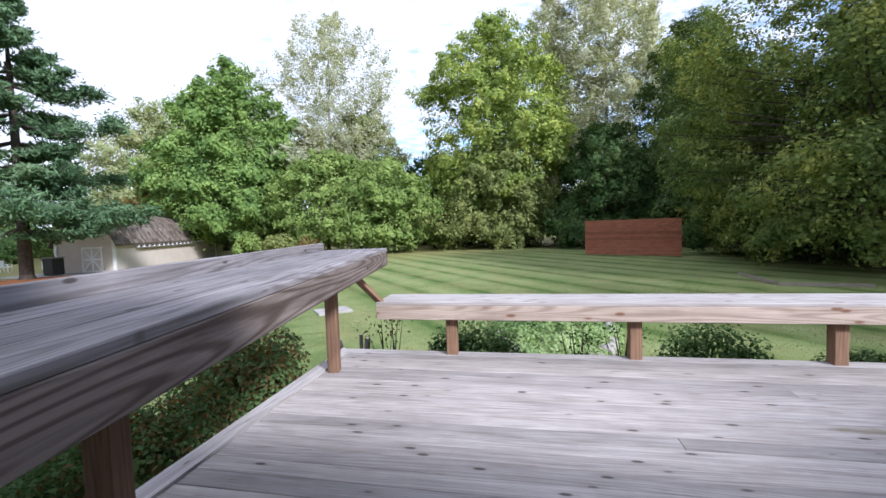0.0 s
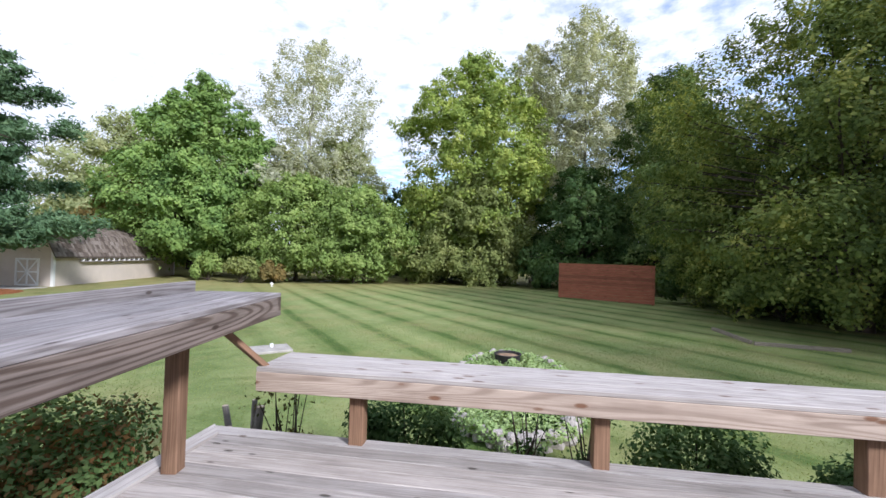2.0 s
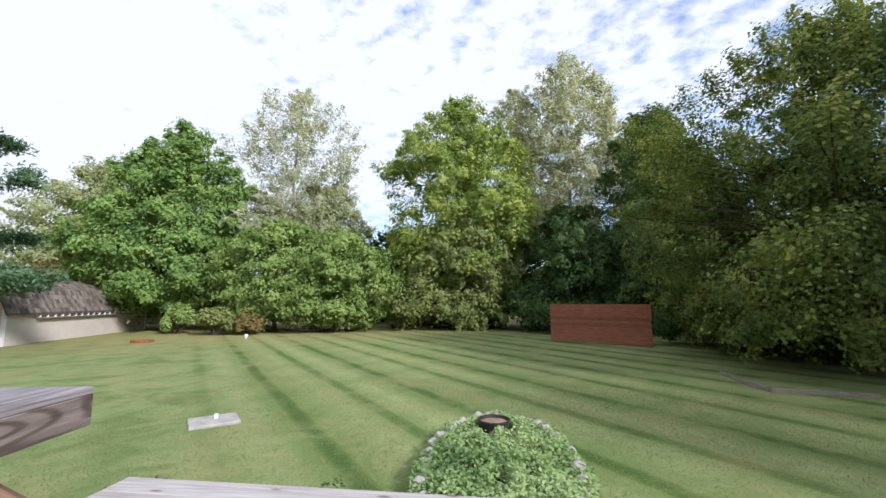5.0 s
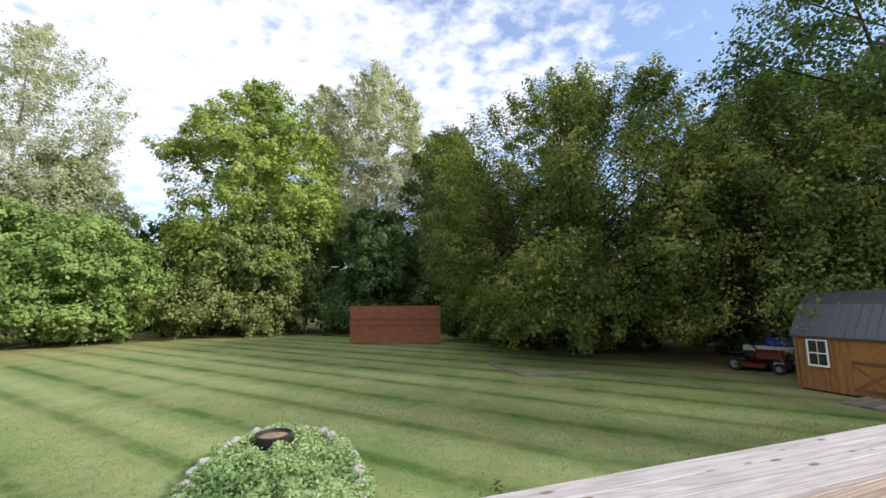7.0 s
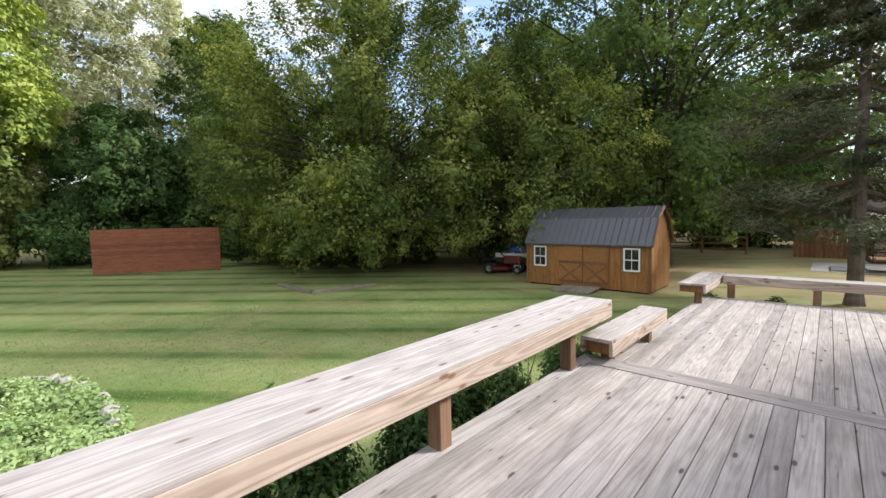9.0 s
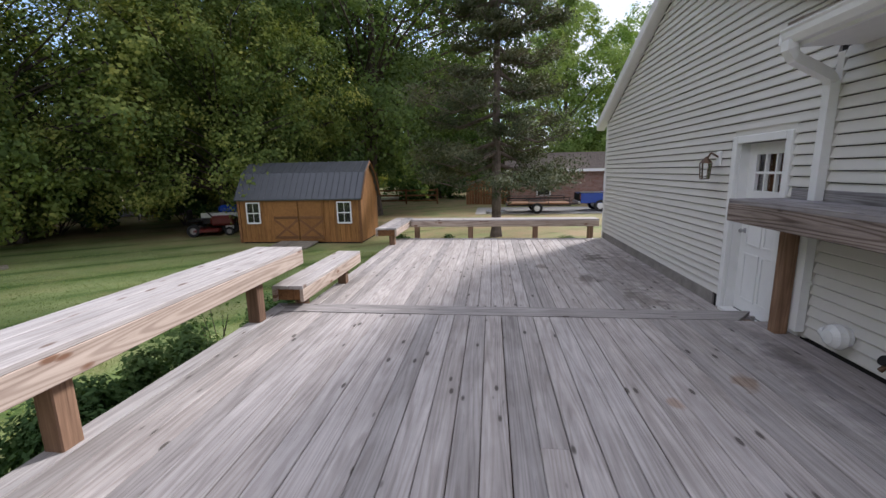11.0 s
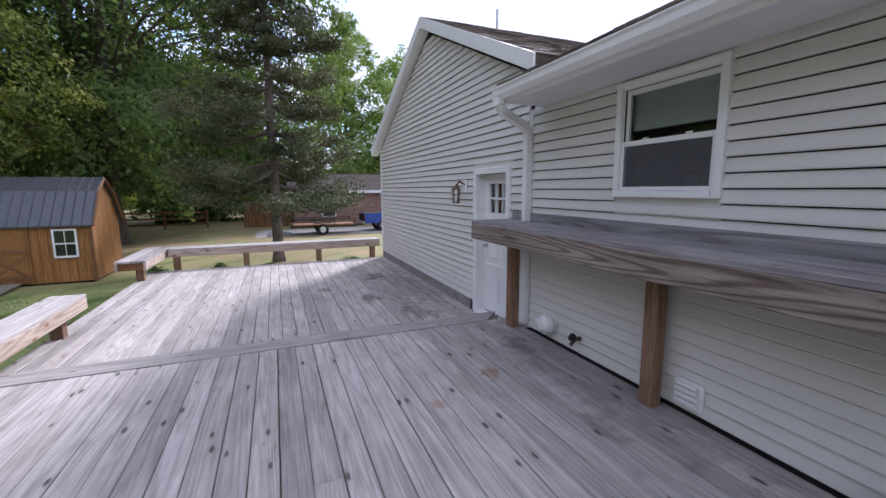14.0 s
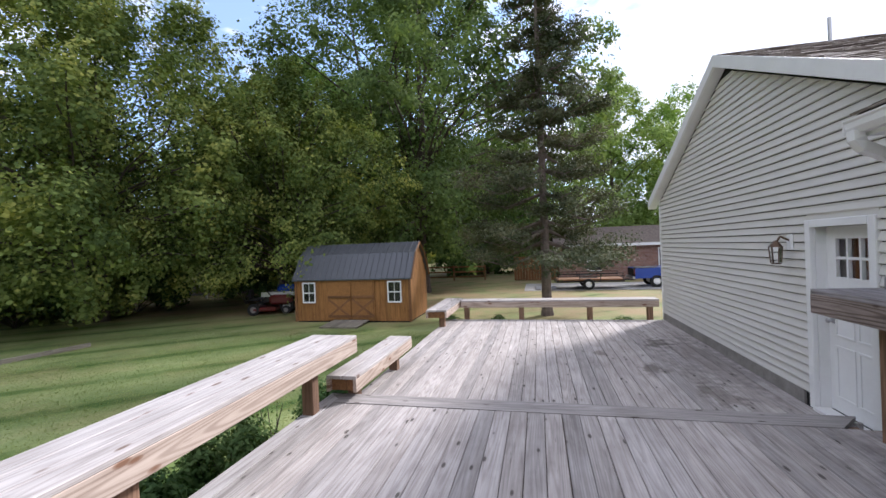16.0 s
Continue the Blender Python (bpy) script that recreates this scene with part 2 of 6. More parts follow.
M_FOUND = plain("grey_foundation", (0.28, 0.26, 0.24), 0.85, 0.2, 0, 0.25, 5, 0.3)
M_DARK = plain("dark_recess", (0.03, 0.03, 0.03), 0.9, 0.1, 0, 0.2, 5, 0)
M_BLACK = plain("black_metal", (0.03, 0.028, 0.027), 0.45, 0.4, 0.6, 0.2, 9, 0.05)
M_BRONZE = plain("aged_bronze", (0.14, 0.09, 0.06), 0.45, 0.4, 0.7, 0.25, 12, 0.05)
M_STEEL = plain("brushed_steel", (0.45, 0.45, 0.45), 0.35, 0.5, 0.9, 0.1, 9, 0.02)
M_BARK = plain("bark", (0.10, 0.08, 0.065), 0.9, 0.15, 0, 0.45, 5, 0.8)
M_PALEBARK = plain("pale_bark", (0.28, 0.26, 0.23), 0.9, 0.15, 0, 0.4, 4, 0.7)
M_SPRUCEBARK = plain("spruce_bark", (0.17, 0.135, 0.115), 0.9, 0.15, 0, 0.4, 5, 0.7)
M_STONE = plain("field_stone", (0.40, 0.37, 0.345), 0.85, 0.2, 0, 0.35, 4, 0.5)
M_CONCRETE = plain("weathered_concrete", (0.40, 0.38, 0.35), 0.9, 0.2, 0, 0.25, 3, 0.3)
M_FENCE = wood("red_cedar_board", (0.20, 0.065, 0.035), (0.38, 0.15, 0.085), (0.12, 0.04, 0.02), 0.75, 0.4, 1, 0.3)
M_SHED = wood("honey_stained_board", (0.22, 0.10, 0.032), (0.40, 0.20, 0.066), (0.16, 0.07, 0.022), 0.7, 0.35, 0.8, 0.2)
M_SHEDTRIM = wood("brown_trim", (0.14, 0.07, 0.03), (0.28, 0.14, 0.06), (0.1, 0.05, 0.02), 0.75, 0.3)
M_ROOFMETAL = plain("dark_ribbed_steel", (0.09, 0.095, 0.105), 0.38, 0.5, 0.3, 0.12, 3, 0.02)
M_BARN = plain("tan_barn_siding", (0.62, 0.55, 0.48), 0.8, 0.2, 0, 0.08, 1, 0.05)
M_SHINGLE = plain("brown_shingle", (0.155, 0.125, 0.105), 0.9, 0.15, 0, 0.45, 7, 0.5)
M_SOIL = plain("dark_soil", (0.10, 0.07, 0.05), 0.95, 0.1, 0, 0.4, 8, 0.5)
M_MULCH = plain("red_mulch", (0.30, 0.12, 0.05), 0.95, 0.1, 0, 0.4, 8, 0.5)
M_RUBBER = plain("black_rubber", (0.02, 0.02, 0.02), 0.7, 0.3, 0, 0.2, 9, 0.05)
M_BLUE = plain("blue_car_paint", (0.02, 0.06, 0.33), 0.25, 0.5, 0.1, 0.05, 3, 0)
M_RED = plain("red_enamel", (0.11, 0.012, 0.01), 0.35, 0.5, 0, 0.1, 3, 0.02)
M_TEAL = plain("teal_hose", (0.04, 0.20, 0.19), 0.5, 0.4, 0, 0.15, 6, 0.05)
M_BLIND = plain("sage_blind", (0.46, 0.51, 0.48), 0.8, 0.1, 0, 0.06, 3, 0.02)
M_OLDWOOD = wood("grey_brown_old_timber", (0.16, 0.145, 0.115), (0.34, 0.31, 0.25), (0.05, 0.04, 0.03), 0.85, 0.5)
M_ROOM = plain("dim_room", (0.30, 0.28, 0.26), 0.9, 0.1, 0, 0.1, 2, 0)
M_DRYSOIL = plain("dry_soil", (0.30, 0.21, 0.14), 0.95, 0.1, 0, 0.35, 9, 0.5)
M_YELLOW = plain("yellow_petals", (0.34, 0.27, 0.12), 0.7, 0.2, 0, 0.2, 9, 0)
M_POT = plain("black_tub", (0.035, 0.033, 0.035), 0.55, 0.35, 0, 0.25, 5, 0.1)
M_CURTAIN = plain("brown_curtain", (0.22, 0.10, 0.06), 0.8, 0.1, 0, 0.2, 4, 0.1)


def glass(name):
    m, nt, b = mat_base(name, 0.03, 0.5)
    b.inputs["Base Color"].default_value = (0.95, 0.97, 0.97, 1)
    b.inputs["Transmission Weight"].default_value = 1.0
    b.inputs["IOR"].default_value = 1.45
    return m


M_GLASS = glass("window_glass")


def brick_material():
    m, nt, b = mat_base("red_brown_brick", 0.85, 0.2)
    v = coords(nt, (1, 1, 1), False)
    sp = nt.nodes.new("ShaderNodeSeparateXYZ")
    nt.links.new(v, sp.inputs[0])
    rot = nt.nodes.new("ShaderNodeCombineXYZ")
    nt.links.new(sp.outputs[1], rot.inputs[0])
    nt.links.new(sp.outputs[2], rot.inputs[1])
    br = node(nt, "ShaderNodeTexBrick", Scale=2.4)
    br.inputs["Color1"].default_value = (0.24, 0.12, 0.09, 1)
    br.inputs["Color2"].default_value = (0.33, 0.19, 0.15, 1)
    br.inputs["Mortar"].default_value = (0.36, 0.32, 0.29, 1)
    nt.links.new(rot.outputs[0], br.inputs[0])
    n = noise_of(nt, v, 2, 4)
    c = mixc(nt, "MULTIPLY", 0.5, br.outputs[0], ramp(nt, n, [(0.3, (0.6, 0.6, 0.6)), (0.7, (1, 1, 1))]))
    nt.links.new(c, b.inputs["Base Color"])
    return m


M_BRICK = brick_material()


def lawn_material():
    m, nt, b = mat_base("mown_lawn", 0.85, 0.15)
    tc = nt.nodes.new("ShaderNodeTexCoord")
    v = tc.outputs["Object"]
    wob = noise_of(nt, v, 0.18, 3)

    def stripes(angle, width, phase):
        mp = node(nt, "ShaderNodeMapping")
        mp.inputs["Rotation"].default_value = (0, 0, radians(angle))
        nt.links.new(v, mp.inputs[0])
        sep = nt.nodes.new("ShaderNodeSeparateXYZ")
        nt.links.new(mp.outputs[0], sep.inputs[0])
        a = nt.nodes.new("ShaderNodeMath")
        a.operation = "MULTIPLY_ADD"
        a.inputs[1].default_value = math.pi / width
        nt.links.new(sep.outputs[1], a.inputs[0])
        w2 = nt.nodes.new("ShaderNodeMath")
        w2.operation = "MULTIPLY_ADD"
        w2.inputs[1].default_value = 0.9 / width
        w2.inputs[2].default_value = phase
        nt.links.new(wob, w2.inputs[0])
        nt.links.new(w2.outputs[0], a.inputs[2])
        s = nt.nodes.new("ShaderNodeMath")
        s.operation = "SINE"
        nt.links.new(a.outputs[0], s.inputs[0])
        h = nt.nodes.new("ShaderNodeMath")
        h.operation = "MULTIPLY_ADD"
        h.inputs[1].default_value = 0.5
        h.inputs[2].default_value = 0.5
        nt.links.new(s.outputs[0], h.inputs[0])
        return h.outputs[0]

    s1 = stripes(51.5, 1.025, -math.pi * 13.6 / 1.025 - 0.45 - math.pi / 2)
    s2 = stripes(51.5, 2.05, -math.pi * 12.6 / 2.05 - 0.45)
    s3 = stripes(-62, 1.2, 1.0)
    c = ramp(nt, s1, [(0.0, (0.08, 0.13, 0.036)), (0.06, (0.105, 0.155, 0.048)), (0.15, (0.18, 0.225, 0.086)), (0.6, (0.21, 0.255, 0.108)), (0.9, (0.24, 0.275, 0.125))])
    c = mixc(nt, "MULTIPLY", 0.75, c, ramp(nt, s2, [(0.30, (0.76, 0.83, 0.68)), (0.70, (1.08, 1.06, 1.02))]))
    c = mixc(nt, "MULTIPLY", 0.22, c, ramp(nt, s3, [(0.2, (0.62, 0.70, 0.55)), (0.45, (1, 1, 1))]))
    fade = ramp(nt, noise_of(nt, v, 0.33, 5, 0.7), [(0.30, (0, 0, 0)), (0.50, (1, 1, 1))])
    mpn = node(nt, "ShaderNodeMapping")
    mpn.inputs["Rotation"].default_value = (0, 0, radians(51.5))
    nt.links.new(v, mpn.inputs[0])
    spn = nt.nodes.new("ShaderNodeSeparateXYZ")
    nt.links.new(mpn.outputs[0], spn.inputs[0])
    edge_n = node(nt, "ShaderNodeMapRange")
    edge_n.inputs["From Min"].default_value = 0.6
    edge_n.inputs["From Max"].default_value = 3.4
    edge_n.inputs["To Min"].default_value = 0.12
    nt.links.new(spn.outputs[1], edge_n.inputs[0])
    fade = mixc(nt, "MULTIPLY", 1.0, fade, edge_n.outputs[0])
    turn = ramp(nt, noise_of(nt, v, 0.55, 4, 0.6, 0.6), [(0.40, (0.12, 0.165, 0.055)), (0.52, (0.19, 0.235, 0.095)), (0.66, (0.235, 0.255, 0.115))])
    c = mixc(nt, "MIX", fade, turn, c)
    n = noise_of(nt, v, 0.5, 5, 0.65)
    c = mixc(nt, "MIX", ramp(nt, n, [(0.46, (0, 0, 0)), (0.72, (0.75, 0.75, 0.75))]), c, (0.26, 0.235, 0.11))
    n2 = noise_of(nt, v, 14, 5, 0.7)
    c = mixc(nt, "MULTIPLY", 0.5, c, ramp(nt, n2, [(0.3, (0.55, 0.6, 0.5)), (0.65, (1.1, 1.1, 1.0))]))
    n3 = noise_of(nt, v, 3.0, 4, 0.6)
    c = mixc(nt, "MULTIPLY", 0.5, c, ramp(nt, n3, [(0.35, (0.7, 0.75, 0.65)), (0.65, (1, 1, 1))]))
    # dry strip by the trees on the far side and towards the tan barn
    sep = nt.nodes.new("ShaderNodeSeparateXYZ")
    nt.links.new(v, sep.inputs[0])
    d = nt.nodes.new("ShaderNodeMath")
    d.operation = "MULTIPLY_ADD"
    d.inputs[1].default_value = -0.75
    nt.links.new(sep.outputs[0], d.inputs[0])
    nt.links.new(sep.outputs[1], d.inputs[2])
    far = node(nt, "ShaderNodeMapRange")
    far.inputs["From Min"].default_value = 30
    far.inputs["From Max"].default_value = 44
    nt.links.new(d.outputs[0], far.inputs[0])
    dry = nt.nodes.new("ShaderNodeMath")
    dry.operation = "MULTIPLY"
    nt.links.new(far.outputs[0], dry.inputs[0])
    nt.links.new(noise_of(nt, v, 0.9, 4, 0.6), dry.inputs[1])
    c = mixc(nt, "MIX", dry.outputs[0], c, (0.27, 0.22, 0.09))
    dry2 = node(nt, "ShaderNodeMapRange")
    dry2.inputs["From Min"].default_value = 17
    dry2.inputs["From Max"].default_value = 21
    nt.links.new(sep.outputs[0], dry2.inputs[0])
    patch = nt.nodes.new("ShaderNodeMath")
    patch.operation = "MULTIPLY"
    nt.links.new(dry2.outputs[0], patch.inputs[0])
    nt.links.new(ramp(nt, noise_of(nt, v, 0.45, 4, 0.65), [(0.36, (0.1, 0.1, 0.1)), (0.6, (1, 1, 1))]), patch.inputs[1])
    c = mixc(nt, "MIX", patch.outputs[0], c, (0.27, 0.205, 0.11))
    c = mixc(nt, "MULTIPLY", 1.0, c, (1.13, 1.12, 1.12))
    nt.links.new(c, b.inputs["Base Color"])
    bump(nt, b, n2, 0.6, 0.03)
    return m


M_LAWN = lawn_material()
M_GRASS = leaves("grass_blades", [(0.15, 0.20, 0.075), (0.22, 0.275, 0.11), (0.30, 0.34, 0.15)], 0.4)
LEAF_MAPLE = leaves("maple_leaves", [(0.09, 0.165, 0.055), (0.20, 0.31, 0.088), (0.33, 0.45, 0.14)])
LEAF_YELLOW = leaves("yellowing_leaves", [(0.13, 0.20, 0.052), (0.275, 0.36, 0.086), (0.46, 0.50, 0.135)])
LEAF_SILVER = leaves("silver_leaves", [(0.24, 0.265, 0.17), (0.41, 0.435, 0.315), (0.60, 0.60, 0.49)], 0.4)
LEAF_PALE = leaves("pale_leaves", [(0.190, 0.228, 0.103), (0.335, 0.377, 0.193), (0.480, 0.484, 0.266)], 0.35)
LEAF_DARK = leaves("dark_leaves", [(0.045, 0.072, 0.021), (0.115, 0.165, 0.047), (0.21, 0.26, 0.072), (0.42, 0.42, 0.115)], 0.38)
LEAF_OLIVE = leaves("olive_leaves", [(0.10, 0.135, 0.043), (0.21, 0.255, 0.085), (0.34, 0.37, 0.14)])
LEAF_BRIGHT = leaves("bright_leaves", [(0.115, 0.18, 0.05), (0.225, 0.32, 0.092), (0.36, 0.45, 0.15)])
LEAF_SHADE = leaves("shade_maple_leaves", [(0.04, 0.072, 0.026), (0.105, 0.16, 0.054), (0.20, 0.27, 0.09)])
LEAF_RUST = leaves("rust_leaves", [(0.13, 0.12, 0.045), (0.24, 0.19, 0.07), (0.36, 0.24, 0.09)])
LEAF_SPRUCE = leaves("spruce_needles", [(0.035, 0.05, 0.028), (0.085, 0.10, 0.055), (0.17, 0.155, 0.09)], 0.15)
LEAF_PINE = leaves("pine_needles", [(0.046, 0.094, 0.047), (0.110, 0.189, 0.096), (0.188, 0.275, 0.144)], 0.2)
LEAF_HERB = leaves("mint_leaves", [(0.110, 0.189, 0.064), (0.251, 0.362, 0.144), (0.423, 0.522, 0.255)], 0.3)
LEAF_SHRUB = leaves("shrub_leaves", [(0.025, 0.057, 0.019), (0.062, 0.115, 0.037), (0.124, 0.184, 0.063)], 0.3)
LEAF_AUTUMN = leaves("shrub_autumn_leaves", [(0.04, 0.06, 0.022), (0.11, 0.09, 0.035), (0.25, 0.125, 0.055)], 0.3)


# ---- building helpers ----
def mesh_of(bm, name):
    me = bpy.data.meshes.new(name)
    bm.normal_update()
    bm.to_mesh(me)
    bm.free()
    return me


def part(name, bm, material, parent=None, label="", m=None):
    """One mesh object out of a bmesh or a mesh, under parent."""
    me = bm if isinstance(bm, bpy.types.Mesh) else mesh_of(bm, name)
    if material and not me.materials:
        me.materials.append(material)
    ob = new(name, me)
    if parent:
        ob.parent = parent
    if m is not None:
        ob.matrix_basis = m
    if label:
        ob["label"] = label
    return ob


def thing(name, label, category, x=0.0, y=0.0, z=0.0, turn=0.0, group="", kind=""):
    e = new(name)
    e.matrix_basis = pose(x, y, z, 0, 0, turn)
    return tagged(e, label, category, group, kind)


def box(bm, x0, y0, z0, x1, y1, z1, bev=0.0):
    r = bmesh.ops.create_cube(bm, size=1.0)
    for v in r["verts"]:
        v.co = Vector(((x0 + x1) / 2 + v.co.x * (x1 - x0), (y0 + y1) / 2 + v.co.y * (y1 - y0), (z0 + z1) / 2 + v.co.z * (z1 - z0)))
    if bev:
        edges = {e for v in r["verts"] for e in v.link_edges}
        bmesh.ops.bevel(bm, geom=list(edges), offset=bev, segments=1, affect="EDGES")
    return bm


def boxed(x0, y0, z0, x1, y1, z1, bev=0.006):
    return box(bmesh.new(), x0, y0, z0, x1, y1, z1, bev)


PLANKS = {}


def plank_mesh(length, width, height, material, ch=0.005):
    """A board with eased long edges: along x from 0, centred in y, top at z = 0."""
    key = (round(length, 3), round(width, 4), round(height, 4), material.name)
    if key not in PLANKS:
        w, h = width / 2, height
        ring = [(-w + ch, 0), (w - ch, 0), (w, -ch), (w, -h + ch), (w - ch, -h), (-w + ch, -h), (-w, -h + ch), (-w, -ch)]
        verts = [(x, y, z) for x in (0, length) for y, z in ring]
        faces = [(i, 8 + i, 8 + (i + 1) % 8, (i + 1) % 8) for i in range(8)] + [tuple(range(8)), tuple(range(15, 7, -1))]
        me = bpy.data.meshes.new("plank")
        me.from_pydata(verts, [], faces)
        me.materials.append(material)
        PLANKS[key] = me
    return PLANKS[key]


def cyl(bm, p, q, r0, r1=None, seg=12, caps=True):
    p, q = Vector(p), Vector(q)
    r1 = r0 if r1 is None else r1
    d = q - p
    m = Matrix.Translation((p + q) / 2) @ d.to_track_quat("Z", "Y").to_matrix().to_4x4()
    bmesh.ops.create_cone(bm, cap_ends=caps, segments=seg, radius1=r0, radius2=r1, depth=d.length, matrix=m)
    return bm


def lathe(bm, profile, seg=20, m=None):
    """A turned shape from (radius, z) points."""
    rings = []
    for r, z in profile:
        ring = []
        for i in range(seg):
            a = 2 * math.pi * i / seg
            v = Vector((r * math.cos(a), r * math.sin(a), z))
            ring.append(bm.verts.new(m @ v if m else v))
        rings.append(ring)
    for a, b in zip(rings, rings[1:]):
        for i in range(seg):
            bm.faces.new((a[i], a[(i + 1) % seg], b[(i + 1) % seg], b[i]))
    return bm


def prism(bm, points, axis, a, b):
    """A polygon of 2D points drawn out along an axis from a to b."""
    def put(p, t):
        return {"x": (t, p[0], p[1]), "y": (p[0], t, p[1]), "z": (p[0], p[1], t)}[axis]
    v0 = [bm.verts.new(put(p, a)) for p in points]
    v1 = [bm.verts.new(put(p, b)) for p in points]
    n = len(points)
    for i in range(n):
        bm.faces.new((v0[i], v0[(i + 1) % n], v1[(i + 1) % n], v1[i]))
    bm.faces.new(v0[::-1])
    bm.faces.new(v1)
    bmesh.ops.recalc_face_normals(bm, faces=bm.faces)
    return bm


# ---- ground ----
G = -1.15
WALL_Y = -5.29
bm = bmesh.new()
bmesh.ops.create_grid(bm, x_segments=40, y_segments=40, size=700)
ground = part("ground", bm, M_LAWN, None, "mown green lawn with diagonal mowing stripes", pose(0, 0, G))
tagged(ground, category="lawn", kind="structure")


# ---- house ----
def wall_with_holes(bm, x0, x1, z0, z1, holes, y0, y1):
    """A wall along x made of butted blocks round its openings (xa, xb, za, zb)."""
    x = x0
    for xa, xb, za, zb in sorted(holes):
        if xa > x:
            box(bm, x, y0, z0, xa, y1, z1)
        if za > z0:
            box(bm, xa, y0, z0, xb, y1, za)
        if zb < z1:
            box(bm, xa, y0, zb, xb, y1, z1)
        x = xb
    box(bm, x, y0, z0, x1, y1, z1)
    return bm


WIN = (5.13, 5.955, 1.555, 2.375)
DOOR = (7.715, 8.535, -0.15, 1.795)
RIDGE_X, RIDGE_Z, PITCH = 10.43, 4.49, 0.455
CORNER = 14.12
# The near-black core shows between the laps in place of their shadow lines.
bm = wall_with_holes(bmesh.new(), -7.0, CORNER, G, 2.49, [WIN, DOOR], -5.47, -5.315)
wall_north = part("wall_north", bm, M_DARK, None, "house wall clad in cream lap siding")
tagged(wall_north, category="wall", kind="structure")
bm = prism(bmesh.new(), [(7.0, 2.5), (CORNER, 2.5), (CORNER, RIDGE_Z - 0.2 - PITCH * (CORNER - RIDGE_X)), (RIDGE_X, RIDGE_Z - 0.2), (7.0, RIDGE_Z - 0.2 - PITCH * (RIDGE_X - 7.0))], "y", -5.47, -5.315)
gable_core = part("wall_gable", bm, M_DARK, None, "gable end of the house above the deck door")
tagged(gable_core, category="wall", kind="structure")
for nm, b0 in (("wall_south", (-7.0, -15.0, G, CORNER, -14.85, 2.6)), ("wall_west", (-7.15, -15.0, G, -7.0, -5.315, 2.6)), ("wall_east", (CORNER - 0.15, -14.85, G, CORNER, -5.47, 2.6)), ("floor_inside", (-7.0, -14.85, -0.1, CORNER - 0.15, -5.47, 0.0)), ("ceiling", (-7.0, -14.85, 2.5, CORNER - 0.15, -5.47, 2.6))):
    tagged(part(nm, boxed(*b0, bev=0), M_SIDING if "wall" in nm else M_ROOM, None, "plain closed side of the house" if "wall" in nm else "dim surface inside the house"), category=nm.split("_")[0], kind="structure")
bm = boxed(-7.0, -8.6, 0.0, CORNER - 0.16, -8.5, 2.5, bev=0)
tagged(part("wall_inside", bm, M_ROOM, None, "dim wall of the room behind the window"), category="wall", kind="structure")
# foundation strip over the lower deck
tagged(part("baseboard", boxed(8.75, -5.315, -0.2, CORNER, -5.285, -0.03, 0.004), M_FOUND, wall_north), kind="structure")


def course_mesh(x0, x1, h=0.112, x0t=None, x1t=None):
    """One lap of siding: leaning face, thick lower edge, shadow lip, open gap at the top."""
    x0t = x0 if x0t is None else x0t
    x1t = x1 if x1t is None else x1t
    # The top gap bares the dark core, painting the shadow under the next lap.
    prof = [(0.032, 0.0), (0.034, 0.010), (0.012, h - 0.010), (0.0, h - 0.010), (0.0, 0.0)]
    verts, n = [], len(prof)
    for i in range(2):
        for y, z in prof:
            k = min(1, z / h)
            verts.append(((x0 + (x0t - x0) * k) if i == 0 else (x1 + (x1t - x1) * k), y, z))
    faces = [(j, (j + 1) % n, n + (j + 1) % n, n + j) for j in range(n)] + [tuple(range(n))[::-1], tuple(range(n, 2 * n))]
    me = bpy.data.meshes.new("siding_course")
    me.from_pydata(verts, [], faces)
    me.materials.append(M_SIDING)
    return me


def siding(parent, spans, z0, z1, h=0.112, cut=None):
    z = z0
    while z < z1 - 0.03:
        for x0, x1, holes in spans:
            segs = [(x0, x1)]
            for xa, xb, za, zb in holes:
                if z + h > za and z < zb:
                    segs = [s for a, b in segs for s in ((a, min(b, xa)), (max(a, xb), b)) if s[1] - s[0] > 0.02]
            for a, b in segs:
                at, bt = a, b
                if cut:
                    la, lb = cut(z)
                    ta, tb = cut(z + h)
                    at, bt, a, b = max(a, ta), min(b, tb), max(a, la), min(b, lb)
                if b - a > 0.05 and bt - at > 0.01:
                    part("siding_course", course_mesh(a, b, h, at, bt), None, parent, "", pose(0, -5.315, z))
        z += h


def rake_line(z):
    w = max(0.0, (RIDGE_Z - 0.24 - z) / PITCH)
    return RIDGE_X - w, RIDGE_X + w


WIN_TRIM = (5.10, 5.985, 1.518, 2.41)
DOOR_TRIM = (7.635, 8.615, -0.3, 1.865)
siding(wall_north, [(-7.0, 7.19, [WIN_TRIM])], 0.022, 2.43, 0.0978)
siding(wall_north, [(7.27, CORNER, [DOOR_TRIM])], -0.03, 2.49, 0.0978)
siding(gable_core, [(7.0, CORNER, [])], -0.03 + 26 * 0.0978, 4.4, 0.0978, cut=rake_line)
part("corner_trim", boxed(CORNER - 0.04, -5.33, -0.2, CORNER + 0.015, -5.278, 2.9, 0.004), M_WHITE, wall_north)
part("corner_trim", boxed(7.19, -5.32, 0.0, 7.27, -5.284, 2.43, 0.004), M_SIDING, wall_north)

part("flashing", boxed(5.095, -5.316, 1.38, 5.99, -5.297, 1.518, 0), M_SIDING, wall_north)
part("flashing", boxed(5.095, -5.316, 2.408, 5.99, -5.297, 2.43, 0), M_SIDING, wall_north)
